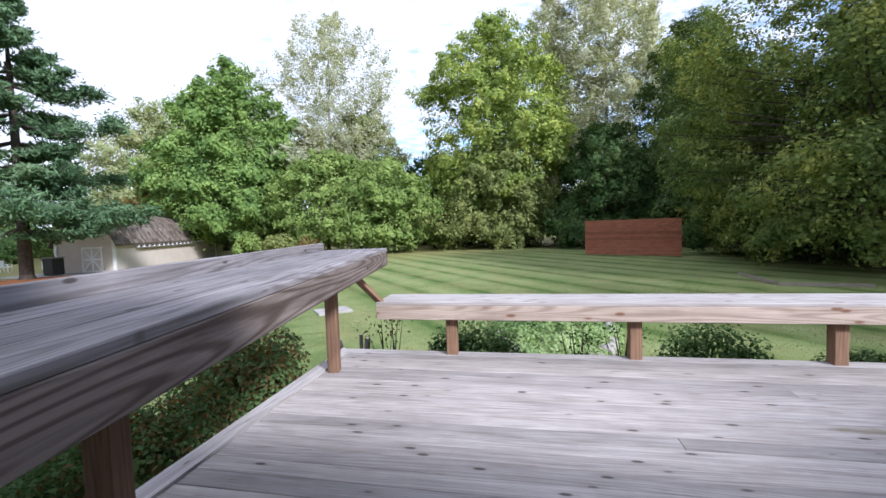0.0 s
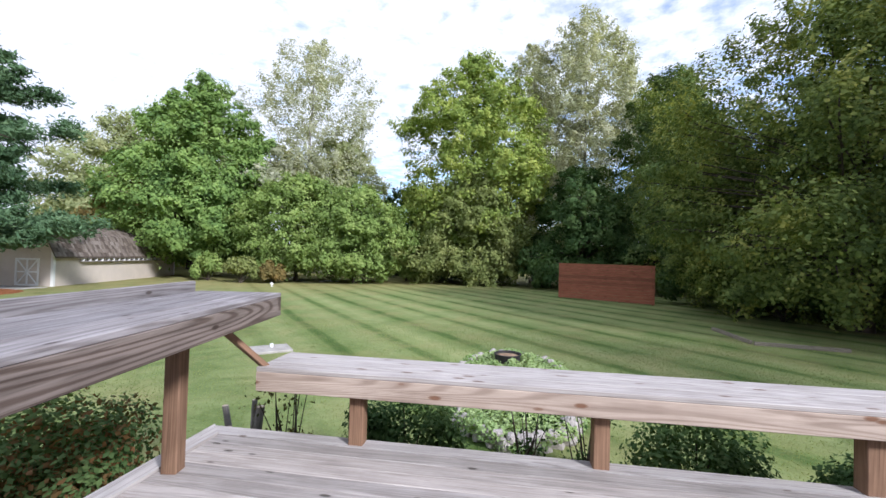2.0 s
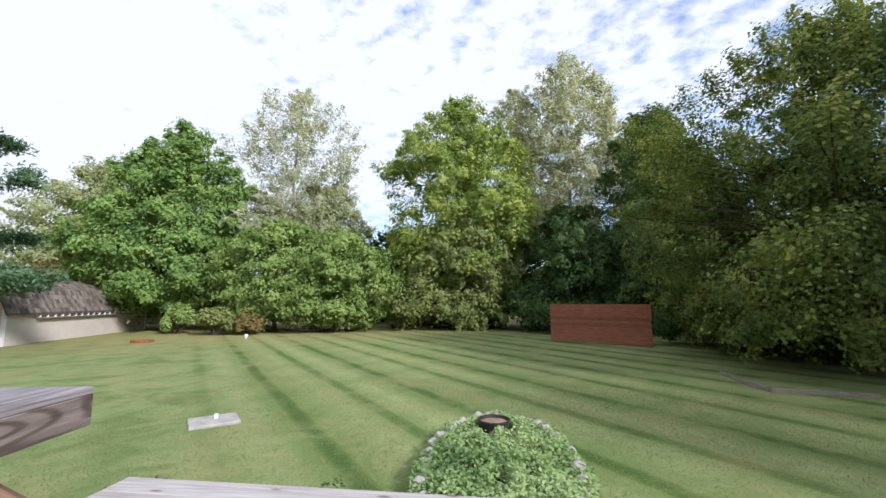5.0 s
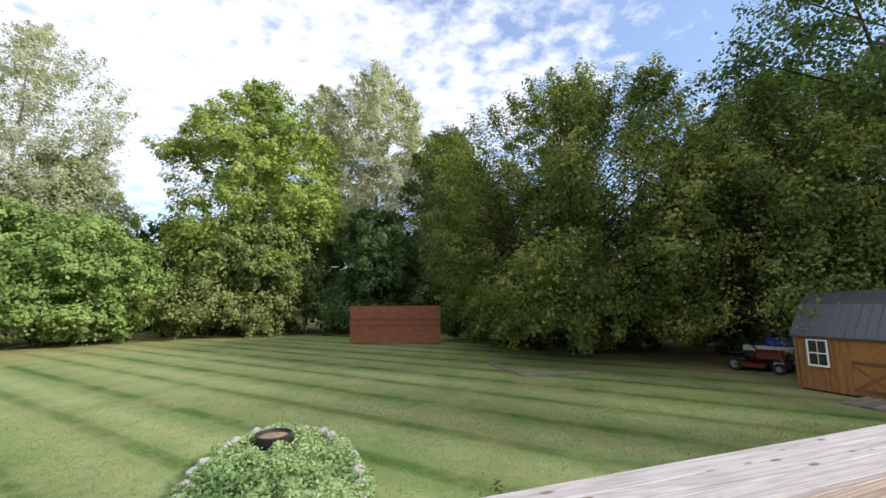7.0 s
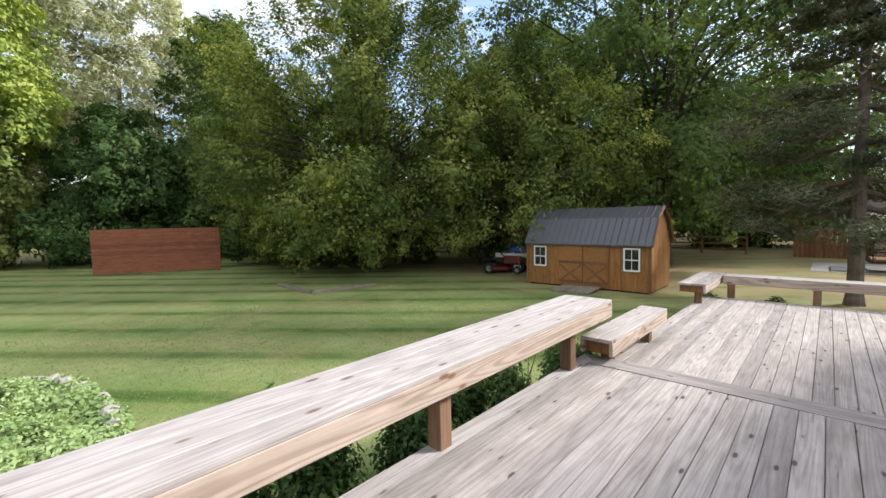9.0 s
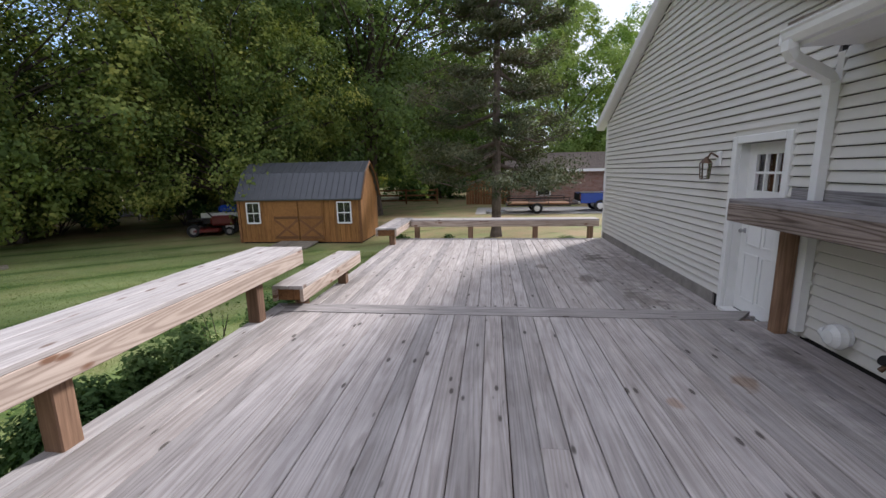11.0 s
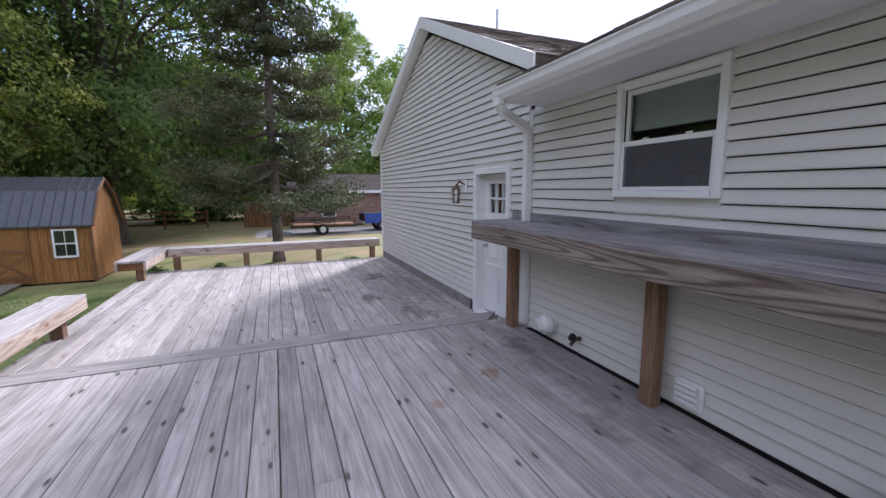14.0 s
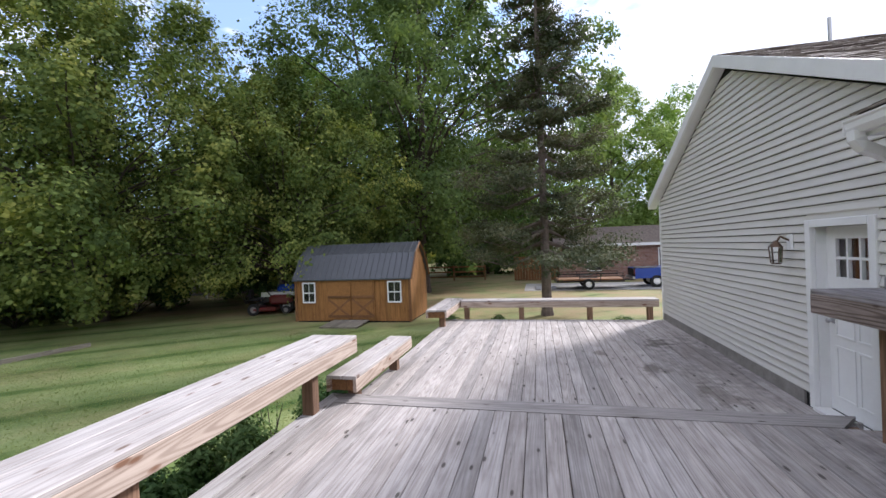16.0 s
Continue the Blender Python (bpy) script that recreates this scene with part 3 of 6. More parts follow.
part("flashing", boxed(7.63, -5.316, 1.865, 8.62, -5.296, 2.0, 0), M_SIDING, wall_north)
# window
win = thing("window_1", "white double-hung window with a half-lowered sage blind", "window", 0, 0, 0, kind="structure")
for nm, b0 in (("window_frame", (5.09, -5.31, 1.518, 5.148, -5.26, 2.41)), ("window_frame", (5.937, -5.31, 1.518, 5.995, -5.26, 2.41)), ("window_frame", (5.148, -5.31, 2.352, 5.937, -5.26, 2.41)), ("window_sill", (5.148, -5.31, 1.518, 5.937, -5.25, 1.57))):
    part(nm, boxed(*b0, bev=0.006), M_WHITE, win)
for z0, z1, y in ((1.57, 1.955, -5.315), (1.925, 2.352, -5.35)):
    sash = part("sash", boxed(5.148, y, z0, 5.18, y + 0.033, z1, 0.004), M_WHITE, win)
    part("sash_rail", boxed(5.905, y, z0, 5.937, y + 0.033, z1, 0.004), M_WHITE, sash)
    part("sash_rail", boxed(5.18, y, z1 - 0.04, 5.905, y + 0.033, z1, 0.004), M_WHITE, sash)
    part("sash_rail", boxed(5.18, y, z0, 5.905, y + 0.033, z0 + 0.03, 0.004), M_WHITE, sash)
    pane = part("pane", boxed(5.18, y + 0.014, z0 + 0.03, 5.905, y + 0.019, z1 - 0.04, 0), M_GLASS, win)
    pane.visible_shadow = False
for x in (5.36, 5.72):
    part("sash_lock", boxed(x - 0.025, -5.312, 1.955, x + 0.025, -5.29, 1.972, 0.004), M_WHITE, win)
# Added translucent sheet: paints the grey reflection and room light of the lower pane.
veil_mat, snt, sb = mat_base("pane_grey_veil", 0.8, 0.1)
sb.inputs["Base Color"].default_value = (0.14, 0.14, 0.15, 1)
sb.inputs["Alpha"].default_value = 0.38
veil = part("insect_screen", boxed(5.18, -5.284, 1.60, 5.905, -5.282, 1.915, 0), veil_mat, win, "added grey sheet that paints the lower pane's sheen")
veil.visible_shadow = False
bm = bmesh.new()
for i in range(11):
    z = 2.345 - i * 0.026
    box(bm, 5.16, -5.40, z - 0.026, 5.925, -5.388 + 0.004 * (i % 2), z)
blind = part("blind", bm, M_BLIND, win, "sage pleated blind")
part("bottom_rail", boxed(5.16, -5.404, 2.04, 5.925, -5.382, 2.058, 0.003), M_BLIND, blind)
# flowers on the inner sill
vase = thing("flower_vase", "yellow flowers in a small vase on the inner window sill", "vase", 5.52, -5.56, 1.6)
part("vase_body", lathe(bmesh.new(), [(0.0, 0), (0.035, 0), (0.05, 0.05), (0.03, 0.09), (0.035, 0.1)], 14), M_ROOM, vase)
bm = bmesh.new()
rng = random.Random(4)
for i in range(26):
    c = Vector((rng.gauss(0, 0.05), rng.gauss(0, 0.03), 0.13 + rng.gauss(0, 0.025)))
    bmesh.ops.create_icosphere(bm, subdivisions=1, radius=0.018, matrix=Matrix.Translation(c))
part("petals", bm, M_YELLOW, vase)
tagged(part("shelf_inside", boxed(5.0, -5.75, 1.55, 6.1, -5.475, 1.6, 0.004), M_ROOM, None, "inner window sill shelf"), category="sill", kind="structure")

# deck door
door = thing("door_1", "white closed panel door with a six-pane light", "door", -0.085, 0, 0, kind="structure")
for b0 in ((7.72, -5.315, -0.17, 7.81, -5.265, 1.865), (8.61, -5.315, -0.17, 8.70, -5.265, 1.865), (7.81, -5.315, 1.785, 8.61, -5.265, 1.865)):
    part("door_frame", boxed(*b0, bev=0.006), M_WHITE, door)
part("threshold", boxed(7.81, -5.40, -0.18, 8.61, -5.24, -0.14, 0.006), M_SOFFIT, door)
for b0 in ((7.80, -5.47, -0.15, 7.815, -5.315, 1.785), (8.605, -5.47, -0.15, 8.62, -5.315, 1.785)):
    part("jamb", boxed(*b0, bev=0), M_WHITE, door)
LX0, LX1, LY = 7.815, 8.605, -5.435
PX0, PX1, PZ0, PZ1 = 7.95, 8.47, 1.25, 1.67
bm = bmesh.new()
wall_with_holes(bm, LX0, LX1, -0.14, 1.783, [(PX0, PX1, PZ0, PZ1)], LY - 0.02, LY + 0.02)
leaf = part("door_leaf", bm, M_WHITE, door)
for x0, x1, z0, z1 in ((7.92, 8.19, 0.0, 0.55), (8.23, 8.50, 0.0, 0.55), (7.92, 8.19, 0.64, 1.15), (8.23, 8.50, 0.64, 1.15)):
    bm = bmesh.new()
    for b0 in ((x0, LY + 0.02, z0, x1, LY + 0.03, z0 + 0.025), (x0, LY + 0.02, z1 - 0.025, x1, LY + 0.03, z1), (x0, LY + 0.02, z0 + 0.025, x0 + 0.025, LY + 0.03, z1 - 0.025), (x1 - 0.025, LY + 0.02, z0 + 0.025, x1, LY + 0.03, z1 - 0.025)):
        box(bm, *b0, bev=0.003)
    part("panel", bm, M_WHITE, leaf)
for i in range(3):
    for j in range(2):
        w3, h2 = (PX1 - PX0) / 3, (PZ1 - PZ0) / 2
        p = part("pane", boxed(PX0 + i * w3 + 0.012, LY - 0.004, PZ0 + j * h2 + 0.012, PX0 + (i + 1) * w3 - 0.012, LY + 0.001, PZ0 + (j + 1) * h2 - 0.012, 0), M_GLASS, leaf)
        p.visible_shadow = False
bm = bmesh.new()
for i in range(4):
    x = PX0 + i * (PX1 - PX0) / 3
    box(bm, x - 0.013, LY - 0.01, PZ0, x + 0.013, LY + 0.028, PZ1)
part("muntin", bm, M_WHITE, leaf)
bm = bmesh.new()
for j in range(3):
    z = PZ0 + j * (PZ1 - PZ0) / 2
    box(bm, PX0 + 0.013, LY - 0.009, z - 0.013, PX1 - 0.013, LY + 0.025, z + 0.013)
part("muntin", bm, M_WHITE, leaf)
bm = lathe(bmesh.new(), [(0.0, 0.07), (0.022, 0.065), (0.028, 0.05), (0.018, 0.035), (0.012, 0.02), (0.03, 0.012), (0.032, 0.0)], 16, pose(8.53, LY + 0.02, 0.80, -90))
part("door_knob", bm, M_STEEL, leaf, "steel door knob")
part("deadbolt", cyl(bmesh.new(), (8.53, LY + 0.02, 0.94), (8.53, LY + 0.045, 0.94), 0.026), M_STEEL, leaf)
part("curtain", boxed(7.9, -5.56, 1.15, 8.5, -5.54, 1.76, 0.004), M_CURTAIN, door, "brown curtain behind the panes")

# eaves, gutter, roofs
tagged(part("soffit", boxed(-7.0, -5.29, 2.43, 7.04, -4.83, 2.45, 0), M_SOFFIT, None, "white boxed soffit under the eave"), category="soffit", kind="structure")
tagged(part("fascia", boxed(-7.0, -4.83, 2.42, 7.04, -4.805, 2.57, 0.004), M_WHITE, None, "white fascia board along the eave"), category="fascia", kind="structure")
bm = prism(bmesh.new(), [(-4.805, 2.45), (-4.75, 2.45), (-4.715, 2.49), (-4.71, 2.53), (-4.695, 2.545), (-4.695, 2.555), (-4.717, 2.555), (-4.725, 2.50), (-4.755, 2.465), (-4.805, 2.465)], "x", -7.0, 7.05)
gutter = part("gutter", bm, M_WHITE, None, "white metal gutter along the main eave")
tagged(gutter, category="gutter", kind="structure")
part("end_cap", boxed(7.05, -4.805, 2.45, 7.055, -4.70, 2.555, 0), M_WHITE, gutter)


def roof_slab(bm, eave_y, eave_z, x0, x1, y1, pitch):
    prism(bm, [(eave_y, eave_z), (y1, eave_z + (eave_y - y1) * pitch), (y1, eave_z + (eave_y - y1) * pitch - 0.12), (eave_y, eave_z - 0.04)], "x", x0, x1)


def shingle_rows(name, origin, along, up, width, rise, rows, material, parent, seed):
    """Rows of overlapping shingles of uneven width, one mesh."""
    rng = random.Random(seed)
    origin, along, up = Vector(origin), Vector(along).normalized(), Vector(up).normalized()
    nrm = along.cross(up)
    if nrm.z < 0:
        nrm = -nrm
    verts, faces = [], []
    step = rise / rows
    for r in range(rows):
        x = -rng.random() * 0.3
        while x < width:
            w = rng.uniform(0.16, 0.34)
            a, b = max(0, x), min(width, x + w - 0.006)
            x += w
            if b - a < 0.02:
                continue
            t = 0.012 + rng.random() * 0.008
            drop = rng.random() * 0.02
            n0 = len(verts)
            for p, q, k in ((a, r * step - drop, t), (b, r * step - drop, t), (b, (r + 1.25) * step, 0.004), (a, (r + 1.25) * step, 0.004), (a, r * step - drop, -0.002), (b, r * step - drop, -0.002)):
                verts.append(origin + along * p + up * q + nrm * (k + 0.004))
            faces += [(n0, n0 + 1, n0 + 2, n0 + 3), (n0 + 4, n0 + 5, n0 + 1, n0), (n0 + 4, n0, n0 + 3), (n0 + 1, n0 + 5, n0 + 2)]
    me = bpy.data.meshes.new(name)
    me.from_pydata(verts, [], faces)
    return tagged(part(name, me, material, parent), kind="stuff")


def shingle_material():
    m, nt, b = mat_base("weathered_shingles", 0.92, 0.12)
    g = nt.nodes.new("ShaderNodeNewGeometry")
    c = ramp(nt, g.outputs["Random Per Island"], [(0, (0.10, 0.078, 0.065)), (0.5, (0.20, 0.165, 0.14)), (1, (0.30, 0.26, 0.225))])
    v = coords(nt, (1, 1, 1), False)
    n = noise_of(nt, v, 30, 3, 0.7)
    c = mixc(nt, "MULTIPLY", 0.7, c, ramp(nt, n, [(0.3, (0.6, 0.6, 0.6)), (0.7, (1.1, 1.1, 1.1))]))
    nt.links.new(c, b.inputs["Base Color"])
    bump(nt, b, n, 0.6, 0.006)
    return m


M_SHINGLES = shingle_material()
bm = bmesh.new()
roof_slab(bm, -4.79, 2.60, -7.3, 7.05, -9.9, 0.46)
roof_slab(bm, -5.45, 2.60 + 0.66 * 0.46, 7.05, 11.0, -9.9, 0.46)
roof_main = part("roof_main", bm, M_SHINGLE, None, "brown shingle roof over the main wing")
tagged(roof_main, category="roof", kind="structure")
bm = prism(bmesh.new(), [(-9.9, 2.60 + 5.11 * 0.46), (-15.3, 2.6), (-15.3, 2.5), (-9.9, 2.48 + 5.11 * 0.46)], "x", -7.3, 11.0)
part("roof_back", bm, M_SHINGLE, roof_main)
sl = math.hypot(1, 0.46)
shingle_rows("shingles", (0.0, -4.77, 2.595), (1, 0, 0), (0, -1, 0.46), 7.05, 5.11 * sl, 38, M_SHINGLES, roof_main, 3)
shingle_rows("shingles", (7.05, -5.47, 2.595 + 0.68 * 0.46), (1, 0, 0), (0, -1, 0.46), 3.5, 4.41 * sl, 32, M_SHINGLES, roof_main, 5)
RY0 = -5.15
bm = bmesh.new()
hw = 4.05
prism(bm, [(RIDGE_X, RIDGE_Z), (RIDGE_X + hw, RIDGE_Z - hw * PITCH), (RIDGE_X + hw, RIDGE_Z - hw * PITCH - 0.1), (RIDGE_X, RIDGE_Z - 0.14)], "y", -15.2, RY0)
prism(bm, [(RIDGE_X, RIDGE_Z), (RIDGE_X, RIDGE_Z - 0.14), (RIDGE_X - 3.42, RIDGE_Z - 3.42 * PITCH - 0.14), (RIDGE_X - 3.42, RIDGE_Z - 3.42 * PITCH)], "y", -12.0, RY0)
roof_gable = part("roof_gable", bm, M_SHINGLE, None, "brown shingle roof over the gable wing")
tagged(roof_gable, category="roof", kind="structure")
sg = math.hypot(1, PITCH)
shingle_rows("shingles", (RIDGE_X - 3.42, RY0, RIDGE_Z - 3.42 * PITCH), (0, -1, 0), (1, 0, PITCH), 6.5, 3.42 * sg, 25, M_SHINGLES, roof_gable, 8)
for s, w in ((1, hw), (-1, 3.44)):
    bm = bmesh.new()
    x1 = RIDGE_X + s * w
    pts = [(RIDGE_X, RIDGE_Z + 0.01), (x1, RIDGE_Z + 0.01 - w * PITCH), (x1, RIDGE_Z - 0.17 - w * PITCH), (RIDGE_X, RIDGE_Z - 0.17)]
    prism(bm, pts, "y", RY0, RY0 + 0.025)
    part("rake_board", bm, M_WHITE, roof_gable, "white rake board")
    bm = prism(bmesh.new(), [(RIDGE_X, RIDGE_Z - 0.165), (x1, RIDGE_Z - 0.165 - w * PITCH), (x1, RIDGE_Z - 0.18 - w * PITCH), (RIDGE_X, RIDGE_Z - 0.18)], "y", -5.31, RY0)
    part("rake_soffit", bm, M_SOFFIT, roof_gable)
vent = thing("vent_pipe", "thin grey vent pipe standing on the shingle roof", "vent pipe", 10.1, -6.45, RIDGE_Z - 0.45 * PITCH - 0.02)
part("pipe", cyl(bmesh.new(), (0, 0, -0.05), (0, 0, 0.42), 0.022), M_STEEL, vent)
part("flashing", lathe(bmesh.new(), [(0.16, -0.06), (0.05, 0.05), (0.03, 0.09)], 14), M_FOUND, vent)

# downspout
ds = thing("downspout", "white square downspout bent from gutter to wall", "downspout", 0, 0, 0)


def square_tube(bm, pts, w, d):
    rings = []
    for i, p in enumerate(pts):
        a, b = Vector(pts[max(0, i - 1)]), Vector(pts[min(len(pts) - 1, i + 1)])
        t = (b - a).normalized()
        side = Vector((1, 0, 0))
        up = side.cross(t).normalized()
        rings.append([bm.verts.new(Vector(p) + side * sx * w / 2 + up * sy * d / 2) for sx, sy in ((-1, -1), (1, -1), (1, 1), (-1, 1))])
    for a, b in zip(rings, rings[1:]):
        for i in range(4):
            bm.faces.new((a[i], a[(i + 1) % 4], b[(i + 1) % 4], b[i]))
    bm.faces.new(rings[0])
    bm.faces.new(rings[-1][::-1])
    bmesh.ops.recalc_face_normals(bm, faces=bm.faces)
    return bm


part("elbow", square_tube(bmesh.new(), [(7.0, -4.75, 2.47), (7.0, -4.75, 2.41), (7.02, -4.80, 2.35), (7.19, -5.18, 2.24), (7.225, -5.235, 2.19), (7.225, -5.24, 2.09)], 0.085, 0.075), M_WHITE, ds)
part("pipe", square_tube(bmesh.new(), [(7.225, -5.24, 2.11), (7.225, -5.24, 0.06)], 0.08, 0.07), M_WHITE, ds)
for z in (1.5, 0.5):
    part("strap", boxed(7.18, -5.285, z, 7.27, -5.2, z + 0.03, 0), M_WHITE, ds)

# wall lantern
lamp = thing("wall_lantern", "weathered bronze wall lantern with glass panes", "wall lamp", 8.90, -5.28, 1.62)
part("back_plate", boxed(-0.05, -0.01, -0.08, 0.05, 0.015, 0.1, 0.008), M_WHITE, lamp, "white mounting block")
part("arm", cyl(cyl(bmesh.new(), (0, 0.01, 0.03), (0, 0.1, 0.08), 0.012), (0, 0.1, 0.08), (0, 0.15, 0.0), 0.012), M_BRONZE, lamp)
part("canopy", lathe(bmesh.new(), [(0.0, 0.06), (0.02, 0.045), (0.06, 0.0), (0.075, -0.02), (0.0, -0.021)], 8, pose(0, 0.15, -0.02)), M_BRONZE, lamp)
cage = part("cage", lathe(bmesh.new(), [(0.0, -0.24), (0.05, -0.24), (0.055, -0.225), (0.0, -0.224)], 8, pose(0, 0.15, 0)), M_BRONZE, lamp)
bm = bmesh.new()
for i in range(6):
    a = i * math.pi / 3
    cyl(bm, (0.05 * math.cos(a), 0.15 + 0.05 * math.sin(a), -0.23), (0.066 * math.cos(a), 0.15 + 0.066 * math.sin(a), -0.04), 0.005, seg=6)
part("bars", bm, M_BRONZE, cage)
part("shade", lathe(bmesh.new(), [(0.044, -0.223), (0.06, -0.042)], 6, pose(0, 0.15, 0)), M_GLASS, lamp)

# small fittings on the wall
ball = thing("dryer_vent", "round white plastic vent hood on the siding", "vent", 6.76, -5.285, 0.19)
part("hood", lathe(bmesh.new(), [(0.0, 0.15), (0.055, 0.145), (0.095, 0.11), (0.105, 0.06), (0.08, 0.02), (0.08, 0.0)], 20, pose(0, 0, 0, -90)), M_WHITE, ball)
part("spout", lathe(bmesh.new(), [(0.045, 0.0), (0.04, 0.06), (0.05, 0.10)], 16, pose(0.06, 0.08, -0.04, 20, 75, 0)), M_WHITE, ball)
fau = thing("hose_bibb", "dull metal hose tap low on the wall", "tap", 6.32, -5.285, 0.17)
part("stem", cyl(bmesh.new(), (0, 0, 0), (0, 0.09, 0), 0.02), M_BRONZE, fau)
part("wheel", cyl(bmesh.new(), (0, 0.09, 0.02), (0, 0.105, 0.03), 0.04, seg=14), M_BLACK, fau)
part("spout", cyl(bmesh.new(), (0, 0.06, 0), (0.02, 0.10, -0.06), 0.018), M_BRONZE, fau)
lv = thing("louvered_vent", "square white louvered vent cover on the siding", "vent", 5.19, -5.285, 0.05)
part("frame", boxed(-0.11, -0.005, 0.0, 0.11, 0.02, 0.2, 0.006), M_WHITE, lv)
for i in range(4):
    part("slat", boxed(-0.085, 0.02, 0.03 + i * 0.042, 0.085, 0.05, 0.058 + i * 0.042, 0.006), M_WHITE, lv)
hr = thing("hose_reel", "teal coiled garden hose against the wall", "hose", 4.02, -5.15, 0.0)
for i in range(6):
    R, r = 0.095 + 0.012 * (i % 2), 0.013
    ring = [(R + r * math.cos(2 * math.pi * k / 8), r * math.sin(2 * math.pi * k / 8)) for k in range(9)]
    bm = lathe(bmesh.new(), ring, 28, Matrix.Translation((0, -0.06 + i * 0.025, 0.125)) @ pose(0, 0, 0, 90, 0, 0))
    bmesh.ops.remove_doubles(bm, verts=bm.verts, dist=0.0004)
    part("coil", bm, M_TEAL, hr)
part("hub", cyl(bmesh.new(), (0, -0.09, 0.125), (0, 0.09, 0.125), 0.05, seg=16), M_BLACK, hr)
part("stand", boxed(-0.08, -0.09, 0.0, 0.08, 0.09, 0.02, 0.006), M_BLACK, hr)


# ---- timber furniture of the deck ----
def board(parent, name, x, y, z, length, width, height, material, turn=0.0, roll=0.0, tilt=0.0, label=""):
    return part(name, plank_mesh(length, width, height, material), None, parent, label, pose(x, y, z, roll, tilt, turn))


def post(parent, x, y, z0, z1, s=0.13, name="post", brace=None):
    """A square upright, its grain along its height."""
    p = part(name, plank_mesh(z1 - z0, s, s, M_POST, 0.008), None, parent, "", Matrix.Translation((x - s / 2, y, z0)) @ pose(0, 0, 0, 0, -90, 0))
    return p


def slab_rail(name, label, category, length, width, top, x, y, z, turn, posts, face=0.18, mtop=M_RAILTOP, mface=M_RAILFACE, planks=3, post_y=0.0, lip=0.0, group="", post_s=0.13, brace_y=None, post_z0=0.0, dark_ends=False):
    """A flat timber top on posts with a deep face board: along local x, inner edge at local y = 0, reaching to local y = width."""
    t = thing(name, label, category, x, y, z, turn, group)
    w = width / planks
    for i in range(planks):
        board(t, "top_plank", 0, w * (i + 0.5), top, length, w - 0.006, 0.04, mtop)
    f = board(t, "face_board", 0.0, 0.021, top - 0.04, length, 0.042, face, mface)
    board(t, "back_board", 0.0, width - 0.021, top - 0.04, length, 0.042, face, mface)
    for xe in (0.0, length - 0.04):
        # Dark ends: an inset brown board puts the open end's inner shade into colour.
        inset = 0.0 if not dark_ends else (0.05 if xe == 0 else -0.05)
        part("end_board", boxed(xe + 0.002 + inset, 0.042, top - 0.04 - face + 0.004, xe + 0.038 + inset, width - 0.042, top - 0.041, 0.004), M_SHEDTRIM if dark_ends else mface, t)
    if lip:
        part("back_lip", plank_mesh(length, lip + 0.04, 0.04, mtop), None, t, "", pose(0, width + 0.041, top - 0.03 + (lip + 0.04) / 2, 90))
    for i, px in enumerate(posts):
        py = post_y[i] if isinstance(post_y, tuple) else post_y
        p = post(t, px, py, post_z0, top - 0.05, post_s)
        if brace_y:
            a, b = Vector((px, py, top - 0.09 - (py - brace_y) * 0.95)), Vector((px, brace_y, top - 0.09))
            L0 = (b - a).length
            m = Matrix.Translation(a) @ (b - a).to_track_quat("X", "Z").to_matrix().to_4x4()
            part("knee_brace", plank_mesh(L0, 0.085, 0.04, M_POST), None, t, "", m)
        else:
            part("bearer", boxed(px - 0.11, 0.05, top - 0.20, px - 0.066, width - 0.05, top - 0.042, 0.004), M_POST, t)
    return t


rail = slab_rail("bench_rail", "sun-bleached timber rail bench with knotty pine face on the deck edge", "bench", 7.82, 0.61, 0.66, 0.31, -0.16, 0, 0, [0.90, 2.98, 4.93, 6.99], 0.17, post_y=0.17, post_z0=-0.25)
low = slab_rail("low_bench", "pale timber bench at the lower deck edge", "bench", 2.15, 0.38, 0.27, 7.73, -0.32, 0, 0, [0.35, 1.8], 0.15, planks=2, post_y=0.19, group="low deck benches", post_z0=-0.45, dark_ends=True)
corner = slab_rail("low_bench", "pale timber corner bench at the far end of the lower deck", "bench", 2.2, 0.50, 0.27, 12.62, -0.31, 0, 0, [0.4], 0.15, planks=2, post_y=0.2, group="low deck benches", post_z0=-0.45, dark_ends=True)
far_b = slab_rail("low_bench", "long pale timber bench across the far end of the deck", "bench", 4.9, 0.45, 0.27, 14.25, -0.34, 0, -90, [0.15, 1.6, 3.3, 4.7], 0.15, planks=2, post_y=0.08, group="low deck benches", post_z0=-0.6)
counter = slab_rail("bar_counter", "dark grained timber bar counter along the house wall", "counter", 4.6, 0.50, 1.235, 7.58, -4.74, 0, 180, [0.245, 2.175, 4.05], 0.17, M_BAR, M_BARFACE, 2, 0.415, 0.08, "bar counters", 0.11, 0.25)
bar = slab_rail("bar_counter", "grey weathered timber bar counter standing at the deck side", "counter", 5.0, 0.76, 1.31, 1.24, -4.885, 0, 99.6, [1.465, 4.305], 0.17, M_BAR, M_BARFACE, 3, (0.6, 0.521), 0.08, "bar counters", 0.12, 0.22)


